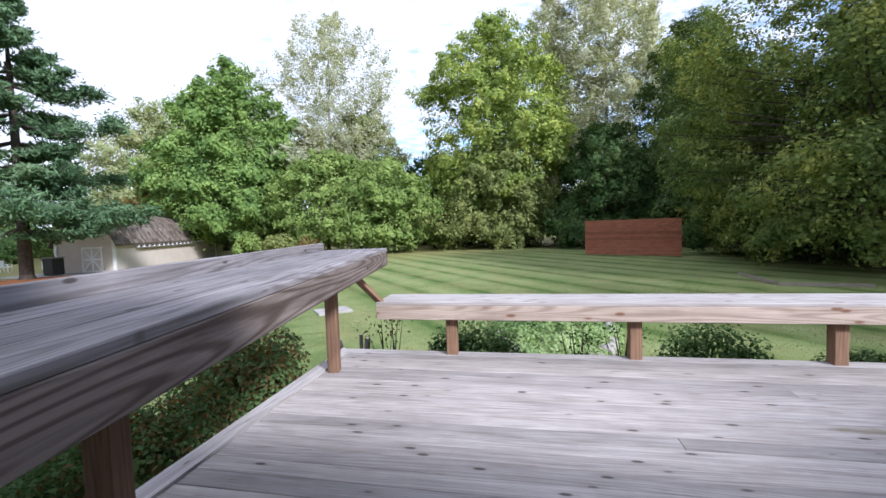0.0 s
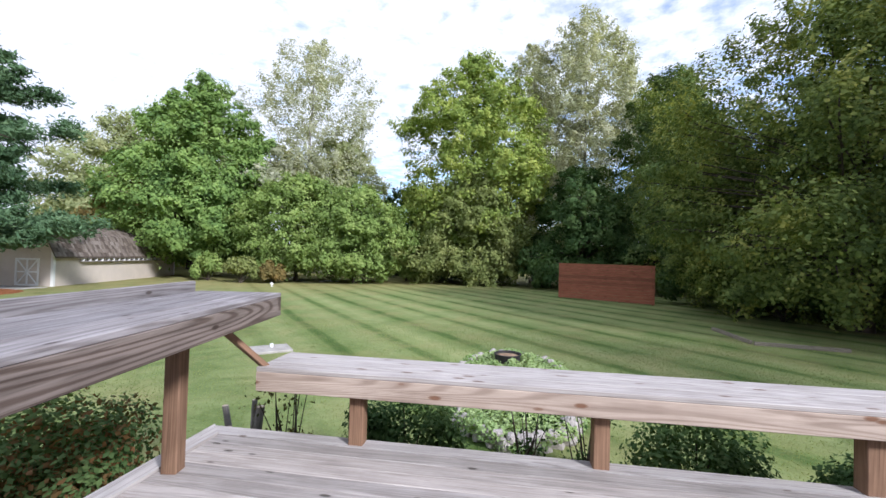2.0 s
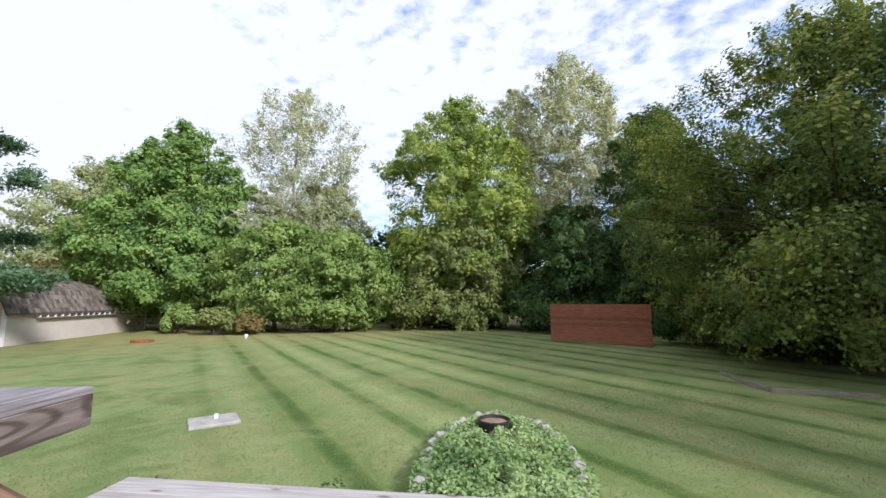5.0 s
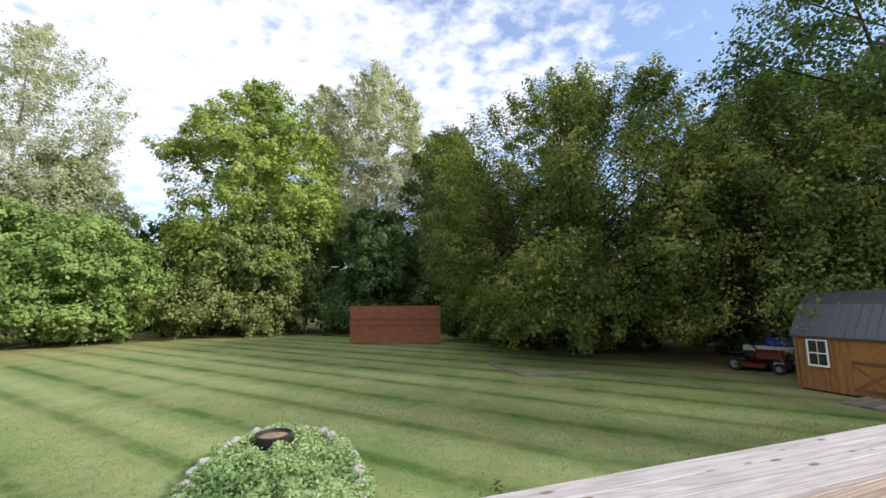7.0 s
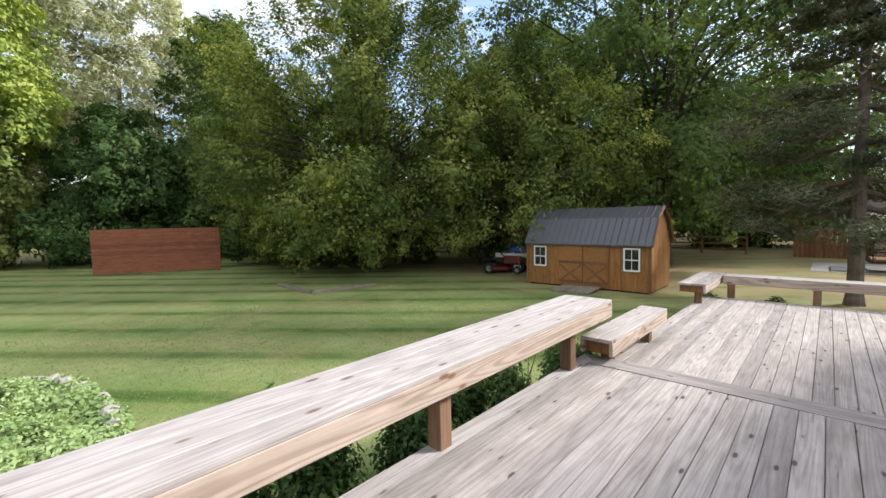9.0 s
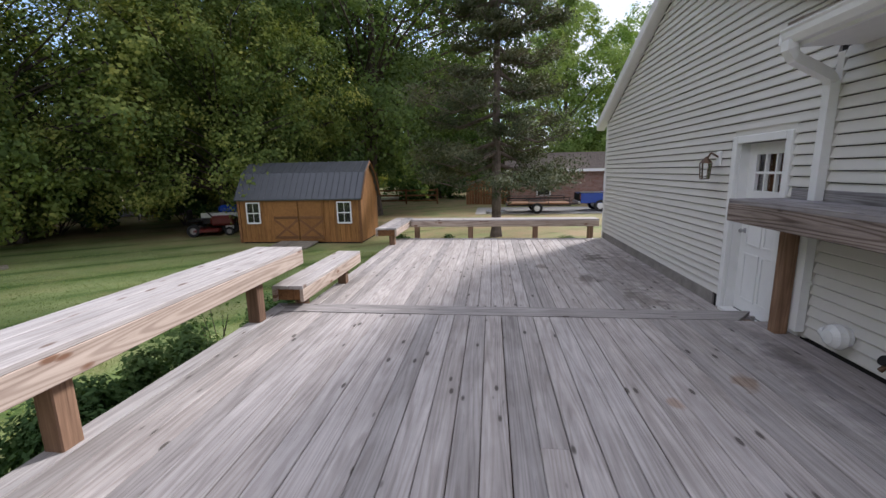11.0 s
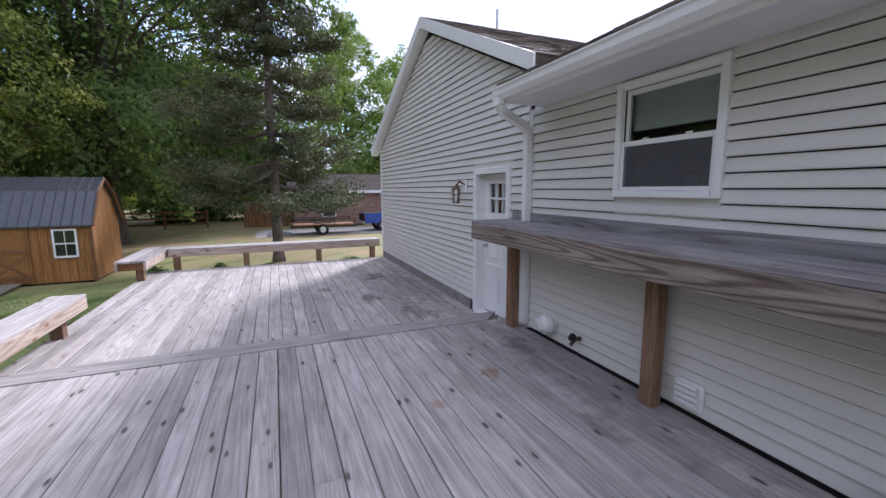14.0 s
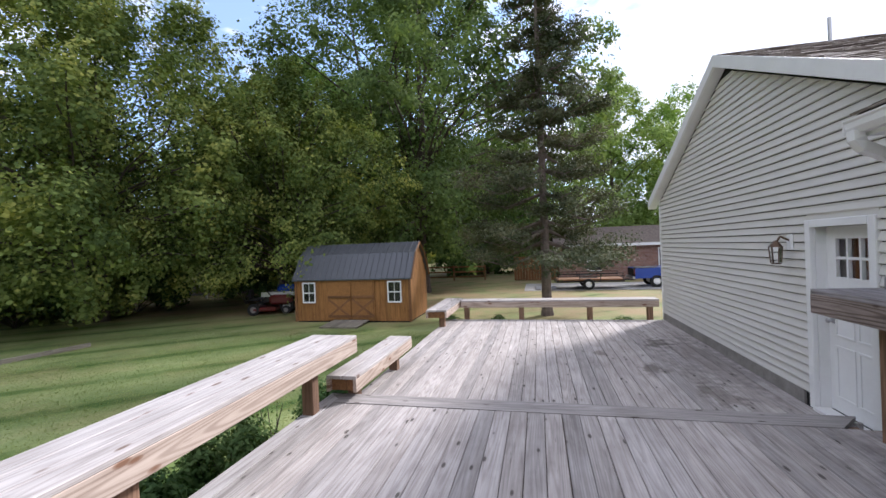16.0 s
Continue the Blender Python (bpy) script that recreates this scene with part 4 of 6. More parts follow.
# ---- plants ----
def tube(verts, faces, pts, radii, seg=7):
    """Adds a tapered tube along points."""
    n0 = len(verts)
    for i, p in enumerate(pts):
        d = (Vector(pts[min(i + 1, len(pts) - 1)]) - Vector(pts[max(i - 1, 0)])).normalized()
        u = d.orthogonal().normalized()
        w = d.cross(u)
        for k in range(seg):
            a = 2 * math.pi * k / seg
            verts.append(Vector(p) + (u * math.cos(a) + w * math.sin(a)) * radii[i])
    for i in range(len(pts) - 1):
        for k in range(seg):
            a, b = n0 + i * seg + k, n0 + i * seg + (k + 1) % seg
            faces.append((a, b, b + seg, a + seg))


def leaf_mesh(name, centers, normals, sizes, rng, material, slim=0.55, simple=False):
    """Folded diamond leaves, four corners each, from arrays; simple ones are single triangles for far crowns."""
    n = len(centers)
    c, nr = np.asarray(centers), np.asarray(normals)
    r = rng.normal(size=(n, 3))
    u = np.cross(nr, r)
    u /= np.linalg.norm(u, axis=1, keepdims=True) + 1e-9
    w = np.cross(nr, u)
    s = np.asarray(sizes)[:, None]
    k = 3 if simple else 4
    v = np.empty((n, k, 3))
    if simple:
        v[:, 0] = c - u * s * 0.55
        v[:, 1] = c + u * s * 0.35 + w * s * slim * 0.6
        v[:, 2] = c + u * s * 0.45 - w * s * slim * 0.5
    else:
        v[:, 0] = c - u * s * 0.5
        v[:, 1] = c + w * s * slim * 0.5 - nr * s * 0.08
        v[:, 2] = c + u * s * 0.5
        v[:, 3] = c - w * s * slim * 0.5 - nr * s * 0.08
    me = bpy.data.meshes.new(name)
    me.vertices.add(n * k)
    me.vertices.foreach_set("co", v.reshape(-1))
    idx = np.arange(n * k, dtype=np.int32)
    tri = idx if simple else np.stack([idx[0::4], idx[1::4], idx[2::4], idx[0::4], idx[2::4], idx[3::4]], 1).reshape(-1)
    me.loops.add(len(tri))
    me.loops.foreach_set("vertex_index", tri)
    me.polygons.add(len(tri) // 3)
    me.polygons.foreach_set("loop_start", np.arange(0, len(tri), 3, dtype=np.int32))
    me.update(calc_edges=True)
    me.materials.append(material)
    return me


def unit(rng, n):
    v = rng.normal(size=(n, 3))
    return v / np.linalg.norm(v, axis=1, keepdims=True)


def broadleaf(name, label, x, y, top, bottom, r, material, bark, leaf, count, seed, sprays=420, trunk_r=0.35, point=0.5, gap=0.25, low=0.28, group="", stems=1, up=0.35, droop=0.25, core=0.22, lobe=0.2, reach=0.2):
    """A tree: trunk, limbs and leafy sprays filling an uneven crown. Heights are above the ground.
    point: how far the crown narrows to its top; low: the height share of its widest part; gap: share of the crown left open;
    up, droop: how far the sprays rise at the top and hang at the bottom; reach: the length of a spray against the crown's radius."""
    rng = np.random.default_rng(seed)
    t = thing(name, label, "tree", x, y, G, 0, group)
    far = leaf > 0.31
    count = int(count * (2.1 if far else 1.0))
    hgt = top - bottom
    ph = rng.uniform(0, 6.28, 8)

    def radius(u, a):
        body = np.where(u < low, np.sqrt(np.clip(1 - ((low - u) / (low + 0.04)) ** 2.2, 0.03, 1)), np.clip(1 - np.clip((u - low) / (1.02 - low), 0, 1) ** (2.6 - 1.5 * point), 0.0, 1) ** (0.62 + 0.25 * point))
        lob = 1 + lobe * (np.sin(2 * a + ph[0] + 2.5 * u) + 0.8 * np.sin(3 * a + ph[1] - 5 * u) + 0.7 * np.sin(9 * u + ph[2] + a) + 0.5 * np.sin(17 * u + ph[3] + 2 * a))
        return r * body * np.clip(lob, 0.45, 1.45)

    n0 = sprays * 3
    u, a = rng.uniform(0.0, 1.0, n0), rng.uniform(0, 2 * math.pi, n0)
    ok = rng.uniform(0, 1, n0) < radius(u, a) / r + 0.12
    u, a = u[ok], a[ok]
    k = np.where(rng.uniform(0, 1, len(u)) < core, rng.uniform(0.1, 0.6, len(u)), rng.uniform(0.62, 1.0, len(u)) ** 0.7)
    R = radius(u, a)
    c = np.stack([np.cos(a) * R * k, np.sin(a) * R * k, bottom + u * hgt], 1)
    field = np.sin(c[:, 0] * 7.5 / r + ph[4]) * np.sin(c[:, 1] * 7.5 / r + ph[5]) + 0.9 * np.sin(c[:, 2] * 19 / hgt + ph[6]) * np.sin(c[:, 0] * 9.5 / r + c[:, 1] * 8 / r + ph[7])
    ok = field > np.quantile(field, gap)
    c, u, a, k = c[ok][:sprays], u[ok][:sprays], a[ok][:sprays], k[ok][:sprays]
    n = len(c)
    lift = -droop + (up + droop) * np.clip(u * 1.15, 0, 1) + rng.normal(0, 0.4, n)
    ax = np.stack([np.cos(a + rng.normal(0, 0.5, n)), np.sin(a + rng.normal(0, 0.5, n)), lift * 1.5], 1)
    ax /= np.linalg.norm(ax, axis=1, keepdims=True)
    length = r * reach * rng.uniform(0.55, 1.5, n) * (1.05 - 0.3 * u)
    share = length * rng.uniform(0.6, 1.4, n)
    m = np.maximum(3, (count * share / share.sum()).astype(int))
    pick = np.repeat(np.arange(n), m)
    N = len(pick)
    s = rng.uniform(-0.7, 0.9, N)
    wide = (0.28 * (1.1 - np.clip(s, -0.3, 1)) + 0.08)[:, None]
    q = rng.normal(0, 1, (N, 3)) * np.array([0.85, 0.85, 0.75])
    p = c[pick] + ax[pick] * (s * length[pick])[:, None] + q * wide * length[pick][:, None]
    p[:, 2] -= 0.12 * length[pick] * np.clip(s, 0, 1) ** 2
    p[:, 2] = np.maximum(p[:, 2], 0.08)
    nn = ax[pick] * 0.6 + q * 0.45 + np.array([0, 0, 0.45]) + rng.normal(0, 0.3, (N, 3))
    nn /= np.linalg.norm(nn, axis=1, keepdims=True)
    part("crown", leaf_mesh("crown", p, nn, leaf * (0.72 if far else 0.9) * rng.uniform(0.55, 1.35, N), rng, material, 0.72, far), None, t)
    order = np.argsort(-length * (k > 0.45))
    for sidx in range(stems):
        off = np.array([0.0, 0.0]) if stems == 1 else rng.normal(0, trunk_r * 2.2, 2)
        base, head = np.array([off[0], off[1], -0.25]), np.array([off[0] * 2.5, off[1] * 2.5, bottom + hgt * 0.8])
        spine = [base] + [base * (1 - f) + head * f + np.append(rng.normal(0, 0.24 * trunk_r, 2), 0) for f in (k2 / 7 for k2 in range(1, 8))]
        verts, faces = [], []
        tube(verts, faces, [Vector(q) for q in spine], [trunk_r * (1.45 if k2 == 0 else 1 - 0.9 * k2 / 7) for k2 in range(8)], 9)
        me = bpy.data.meshes.new("trunk")
        me.from_pydata(verts, [], faces)
        part("trunk", me, bark, t)
        for i in order[sidx::stems][:26]:
            f = min(0.93, max(0.2, c[i][2] / head[2] * 0.66))
            st = base * (1 - f) + head * f
            tip = c[i] + ax[i] * length[i] * 0.6
            m1 = st * 0.55 + c[i] * 0.45 + np.array([0, 0, 0.07 * r])
            lv, lf = [], []
            tube(lv, lf, [Vector(st), Vector(m1), Vector(c[i]), Vector(tip)], [trunk_r * 0.4 * (1.1 - f), trunk_r * 0.24 * (1.1 - f), 0.035, 0.008], 5)
            me = bpy.data.meshes.new("limb")
            me.from_pydata(lv, [], lf)
            part("limb", me, bark, t)
    return t


def conifer(name, label, x, y, top, bottom, r, material, bark, count, seed, whorls=26, sparse=0.0, needle=0.22, trunk_r=0.25, slope=0.75):
    """A tree with level, sagging boughs in whorls round one straight trunk."""
    rng = np.random.default_rng(seed)
    t = thing(name, label, "tree", x, y, G)
    verts, faces = [], []
    tube(verts, faces, [Vector((0, 0, -0.2)), Vector((0, 0, 0.4)), Vector((0.05, 0, top * 0.5)), Vector((0, 0.05, top))], [trunk_r * 1.5, trunk_r, trunk_r * 0.6, 0.02], 9)
    pts, nrm, siz = [], [], []
    boughs = []
    for i in range(whorls):
        f = (i + rng.uniform(0, 0.6)) / whorls
        z = bottom + (top - bottom) * f
        reach = r * (1 - f) ** slope * rng.uniform(0.75, 1.15) + 0.25
        for k in range(rng.integers(4, 7)):
            a = rng.uniform(0, 2 * math.pi)
            L0 = reach * rng.uniform(0.55, 1.1)
            if rng.random() < sparse * (1 - f):
                L0 *= 0.6
            boughs.append((z, a, L0))
    tot = sum(b[2] for b in boughs)
    for z, a, L0 in boughs:
        ex, ey = math.cos(a), math.sin(a)
        sag = 0.22 * L0
        tip = Vector((ex * L0, ey * L0, z - sag * 0.7 + 0.1 * L0))
        midp = Vector((ex * L0 * 0.55, ey * L0 * 0.55, z - sag * 0.8))
        tube(verts, faces, [Vector((0, 0, z)), midp, tip], [0.05 + 0.012 * L0, 0.035, 0.01], 5)
        n = int(count * L0 / tot)
        tufts = max(5, int(L0 * 5))
        ts = rng.uniform(0.2, 1.0, tufts) ** 0.75
        tw = rng.normal(0, 0.17, tufts) * L0 * (1.2 - ts)
        tz = z - sag * np.sin(ts * 2.2) * 0.9 + 0.16 * L0 * ts + rng.normal(0, 0.05 + 0.03 * L0, tufts)
        pick = rng.integers(0, tufts, n)
        q = rng.normal(0, 1, (n, 3)) * np.array([1, 1, 0.45]) * (0.10 + 0.045 * L0)
        pts.append(np.stack([ex * L0 * ts[pick] - ey * tw[pick], ey * L0 * ts[pick] + ex * tw[pick], tz[pick]], 1) + q)
        nn = rng.normal(0, 0.6, (n, 3)) + np.array([ex * 0.4, ey * 0.4, 0.8])
        nrm.append(nn / np.linalg.norm(nn, axis=1, keepdims=True))
        siz.append(needle * rng.uniform(0.6, 1.5, n))
    part("crown", leaf_mesh("crown", np.concatenate(pts), np.concatenate(nrm), np.concatenate(siz), rng, material, 0.3), None, t)
    me = bpy.data.meshes.new("trunk")
    me.from_pydata(verts, [], faces)
    part("trunk", me, bark, t)
    return t


def shrub(name, label, x, y, h, rx, ry, material, leaf, count, seed, second=None, twigs=14, z=None, group=""):
    """A low bush: stems from one foot and leaves in loose lobes."""
    rng = np.random.default_rng(seed)
    t = thing(name, label, "shrub", x, y, G if z is None else z, 0, group)
    k = 16
    d = unit(rng, k)
    d[:, 2] = np.abs(d[:, 2])
    lob = d * np.array([rx * 0.75, ry * 0.75, h * 0.55]) + np.array([0, 0, h * 0.32])
    for c in lob[:twigs]:
        a = rng.normal(0, 0.08, 2)
        verts, faces = [], []
        tube(verts, faces, [Vector((a[0], a[1], -0.05)), Vector(c * 0.55 + np.array([0, 0, 0.05])), Vector(c * 1.05)], [0.02, 0.014, 0.004], 5)
        me = bpy.data.meshes.new("stem")
        me.from_pydata(verts, [], faces)
        part("stem", me, M_BARK, t)
    for nm, mat, n in (("foliage", material, count), ("autumn_foliage", second, count // 2)):
        if not mat:
            continue
        pick = rng.integers(0, k, n)
        dd = unit(rng, n)
        rad = np.abs(1 - np.abs(rng.normal(0, 0.35, n)))
        p = lob[pick] + dd * rad[:, None] * np.array([rx * 0.42, ry * 0.42, h * 0.32])
        p[:, 2] = np.abs(p[:, 2]) * 0.98 + 0.02
        if nm == "autumn_foliage":
            p = p[p[:, 0] > -0.1 * rx]
            dd = dd[:len(p)]
        nn = dd + np.array([0, 0, 0.5]) + rng.normal(0, 0.4, dd.shape)
        nn /= np.linalg.norm(nn, axis=1, keepdims=True)
        part(nm, leaf_mesh(nm, p, nn, leaf * rng.uniform(0.6, 1.4, len(p)), rng, mat, 0.6), None, t)
    return t


# trees round the lawn
conifer("pine_tree", "tall blue-green pine with level boughs beside the tan barn", -30.7, 16.6, 19.0, 3.4, 7.6, LEAF_PINE, M_BARK, 80000, 11, 19, 0.2, 0.34, 0.38, 0.62)
broadleaf("willow_tree", "pale feathery green tree behind the tan barn", -50.5, 47.0, 21.8, 2.0, 8.6, LEAF_PALE, M_BARK, 0.5, 26000, 21, 420, gap=0.12, up=0.5, lobe=0.12)
broadleaf("willow_tree", "pale feathery green tree behind the tan barn", -45.0, 53.0, 24.5, 3.0, 8.0, LEAF_PALE, M_BARK, 0.5, 20000, 22, 320, gap=0.12, up=0.5, lobe=0.12)
broadleaf("maple_tree", "dense dark green maple with a pointed round crown", -31.3, 38.2, 21.9, 2.2, 7.6, LEAF_MAPLE, M_BARK, 0.46, 50000, 23, 620, point=0.55, gap=0.1, lobe=0.1, up=0.4, reach=0.18)
broadleaf("small_tree", "rusty green tree turning for autumn beside the maple", -38.5, 36.4, 11.5, 1.2, 4.5, LEAF_RUST, M_BARK, 0.4, 13000, 24, 220, gap=0.1)
broadleaf("aspen_tree", "tall airy silver-leaved tree with a pale trunk", -26.9, 54.9, 34.4, 9.0, 9.6, LEAF_SILVER, M_PALEBARK, 0.4, 21000, 25, 460, point=0.35, gap=0.28, low=0.42, up=0.95, droop=-0.1, trunk_r=0.45, core=0.3, lobe=0.14, reach=0.17)
broadleaf("aspen_tree", "low silver-leaved tree between the maple and the aspen", -26.2, 43.0, 16.5, 8.5, 4.6, LEAF_SILVER, M_PALEBARK, 0.4, 9000, 26, 130, gap=0.2, up=0.6)
broadleaf("round_tree", "round pale green tree behind the garden trees", -22.5, 56.0, 20.0, 3.0, 7.5, LEAF_PALE, M_BARK, 0.46, 20000, 27, 320, gap=0.08, lobe=0.1)
broadleaf("garden_tree", "bright green low round garden tree", -19.0, 36.9, 10.9, 1.3, 5.2, LEAF_BRIGHT, M_BARK, 0.3, 40000, 28, 420, point=0.2, gap=0.1, lobe=0.12, trunk_r=0.2, group="garden trees")
broadleaf("garden_tree", "bright green low round garden tree", -12.8, 37.4, 10.1, 0.9, 5.0, LEAF_BRIGHT, M_BARK, 0.3, 40000, 29, 420, point=0.2, gap=0.1, lobe=0.12, trunk_r=0.2, group="garden trees")
broadleaf("round_tree", "dark green tree far behind the lawn", -13.0, 56.0, 12.5, 0.8, 5.5, LEAF_SHRUB, M_BARK, 0.46, 13000, 30, 220, gap=0.05)
broadleaf("round_tree", "dark green tree far behind the lawn", -7.5, 52.0, 10.5, 0.5, 4.5, LEAF_SHRUB, M_BARK, 0.46, 12000, 46, 200, gap=0.05)
broadleaf("yellowing_tree", "tall yellowing green tree with an uneven crown", -1.0, 45.4, 27.0, 3.4, 8.0, LEAF_YELLOW, M_BARK, 0.44, 40000, 31, 430, point=0.5, gap=0.22, low=0.4, trunk_r=0.42, lobe=0.11, core=0.3)
broadleaf("olive_tree", "lower olive green tree in front of the yellowing tree", -1.8, 42.6, 12.5, 0.8, 6.2, LEAF_OLIVE, M_BARK, 0.4, 21000, 32, 330, gap=0.12, droop=0.4, trunk_r=0.2)
broadleaf("silver_tree", "tall silver poplar with loose pale leaves", 12.8, 53.2, 35.2, 4.0, 9.2, LEAF_SILVER, M_PALEBARK, 0.42, 42000, 33, 600, point=0.4, gap=0.18, low=0.45, up=1.0, droop=0.0, core=0.3, trunk_r=0.4, lobe=0.12, reach=0.17)
broadleaf("silver_tree", "silver poplar with loose pale leaves", 6.6, 55.0, 33.0, 8.0, 6.5, LEAF_SILVER, M_PALEBARK, 0.42, 19000, 34, 300, gap=0.26, up=1.0, droop=0.0, core=0.3)
broadleaf("olive_tree", "yellow-green tree beside the silver poplar", 23.5, 50.0, 26.5, 3.0, 6.5, LEAF_OLIVE, M_BARK, 0.42, 22000, 47, 360, gap=0.2, up=0.9, droop=0.1)
broadleaf("green_tree", "dark green tree behind the cedar screen", 17.2, 36.5, 20.4, 1.0, 5.8, LEAF_SHADE, M_BARK, 0.34, 30000, 35, 420, gap=0.14, up=0.7, lobe=0.14)
broadleaf("green_tree", "low dark green tree behind the cedar screen", 10.0, 39.5, 12.5, 0.5, 5.2, LEAF_SHRUB, M_BARK, 0.34, 20000, 48, 320, gap=0.06, droop=0.5)
broadleaf("drooping_tree", "broad drooping tree with dark green and yellow leaves", 18.9, 17.9, 16.2, 1.1, 8.4, LEAF_DARK, M_BARK, 0.20, 150000, 36, 640, point=0.35, gap=0.4, low=0.34, stems=4, trunk_r=0.2, up=0.9, droop=0.65, lobe=0.13, reach=0.15, core=0.35)
broadleaf("drooping_tree", "lower drooping tree in front of the thicket", 17.0, 24.2, 12.5, 0.4, 5.2, LEAF_DARK, M_BARK, 0.19, 60000, 37, 320, gap=0.3, stems=3, trunk_r=0.14, up=0.8, droop=0.6)
broadleaf("drooping_tree", "drooping tree overhanging the timber shed", 22.6, 10.8, 12.6, 1.6, 5.2, LEAF_DARK, M_BARK, 0.17, 76000, 38, 330, gap=0.34, stems=3, trunk_r=0.14, up=0.8, droop=0.7)
broadleaf("green_tree", "dark green tree behind the timber shed", 28.0, 13.0, 15.6, 2.0, 5.4, LEAF_MAPLE, M_BARK, 0.3, 32000, 39, 320, gap=0.15, up=0.6)
broadleaf("shade_maple", "large spreading maple with several trunks behind the shed", 30.4, 5.4, 23.0, 3.4, 9.6, LEAF_SHADE, M_BARK, 0.24, 135000, 40, 560, gap=0.32, low=0.4, point=0.2, trunk_r=0.38, stems=4, up=0.5, droop=0.5, core=0.3, reach=0.165)
conifer("spruce_tree", "tall sparse spruce with bare lower boughs beyond the deck", 20.4, -2.7, 15.5, 2.3, 3.5, LEAF_SPRUCE, M_SPRUCEBARK, 62000, 41, 27, 0.2, 0.15, 0.2)
broadleaf("green_tree", "sunlit green tree beyond the brick house", 52.5, -10.7, 21.5, 2.0, 7.0, LEAF_BRIGHT, M_BARK, 0.42, 20000, 42, 320, gap=0.15, point=0.7, up=0.6)
broadleaf("green_tree", "dark green tree beyond the brick house", 56.0, -19.0, 19.5, 2.0, 8.0, LEAF_MAPLE, M_BARK, 0.42, 20000, 43, 330, gap=0.15)
broadleaf("green_tree", "dark tree far behind the maple", 43.0, 14.5, 21.0, 1.0, 8.0, LEAF_SHADE, M_BARK, 0.46, 16000, 44, 300, gap=0.15)
for i, (x, y, h, r) in enumerate(((26.0, 30.0, 16, 6.5), (34.0, 22.0, 15, 6.0), (22.5, 42.0, 18, 7.0), (46.0, 3.0, 14, 6.0), (44.0, 26.0, 18, 8.0), (60.0, 4.0, 16, 7.0), (-60.0, 30.0, 14, 8.0))):
    broadleaf("background_tree", "dark green tree in the woods behind", x, y, h, 0.4, r, LEAF_SHRUB, M_BARK, 0.46, 11000, 60 + i, 260, gap=0.08, group="woods")
rng = np.random.default_rng(5)
for i in range(9):
    x = -8 + i * 3.4
    shrub("hedge_bush", "dark green bush under the tree line", x, 47.5 - 0.9 * max(0, i - 4) + float(rng.normal(0, 0.8)), 2.6 + float(rng.uniform(0, 1.2)), 2.4, 1.6, LEAF_SHRUB, 0.32, 3500, 80 + i, group="hedge")
for i, (x, y, h, r, m) in enumerate(((-26.1, 33.0, 2.5, 1.4, LEAF_BRIGHT), (-21.7, 31.7, 2.3, 1.7, LEAF_OLIVE), (-19.2, 32.8, 2.0, 1.2, LEAF_RUST), (-11.2, 41.0, 2.8, 1.7, LEAF_BRIGHT), (-8.8, 43.5, 3.0, 1.8, LEAF_BRIGHT))):
    shrub("garden_bush", "rounded garden bush at the lawn's far edge", x, y, h, r, r, m, 0.28, 3500, 95 + i, group="garden bushes")
for i, (x, y, h, r) in enumerate(((16.0, 27.8, 3.2, 2.4), (18.0, 24.0, 3.4, 2.6), (21.5, 19.0, 3.0, 2.6), (24.5, 14.5, 2.8, 2.2), (17.0, 20.5, 2.6, 2.2))):
    shrub("thicket_bush", "dark undergrowth below the drooping trees", x, y, h, r, r, LEAF_SHRUB, 0.26, 5500, 105 + i, group="thicket")

# a belt of far woods closing the horizon
rg = np.random.default_rng(77)
n = 26000
ang = np.radians(rg.uniform(-35, 215, n))
dist = rg.uniform(78, 100, n)
roof_h = 7.5 + 2.5 * np.sin(ang * 9) + 1.8 * np.sin(ang * 23 + 1) + 1.2 * np.sin(ang * 51)
p = np.stack([dist * np.cos(ang), dist * np.sin(ang), roof_h * rg.uniform(0, 1, n) ** 0.8], 1)
nn = -p / np.linalg.norm(p, axis=1, keepdims=True) + np.array([0, 0, 0.5]) + rg.normal(0, 0.5, p.shape)
nn /= np.linalg.norm(nn, axis=1, keepdims=True)
tagged(part("far_woods", leaf_mesh("far_woods", p, nn, rg.uniform(1.1, 2.3, n), rg, LEAF_DARK, 0.8), None, None, "dark green belt of far woods on the horizon", pose(0, 0, G)), category="woods", kind="stuff")

# shrubs against the deck
shrub("deck_shrub", "dark evergreen shrub with reddening leaves beside the deck", -1.25, -0.6, 1.55, 0.85, 0.85, LEAF_SHRUB, 0.055, 9000, 120, LEAF_AUTUMN)
shrub("deck_shrub", "twiggy shrub with brown autumn leaves beside the deck", -1.1, -2.2, 1.25, 0.75, 1.1, LEAF_SHRUB, 0.05, 8000, 121, LEAF_AUTUMN)
shrub("deck_shrub", "low dark shrub beside the deck", -2.1, -1.8, 1.0, 0.7, 0.9, LEAF_SHRUB, 0.05, 6000, 122)
for i, (x, y, h, r) in enumerate(((1.35, 1.35, 1.3, 0.75), (4.6, 1.35, 1.25, 0.75), (7.2, 0.95, 1.05, 0.55), (8.9, 0.8, 0.9, 0.6), (6.1, 1.0, 0.9, 0.6))):
    shrub("deck_shrub", "leafy green shrub below the deck rail", x, y, h, r, 0.5, LEAF_SHRUB, 0.06, 5500, 125 + i, group="shrubs below the rail")
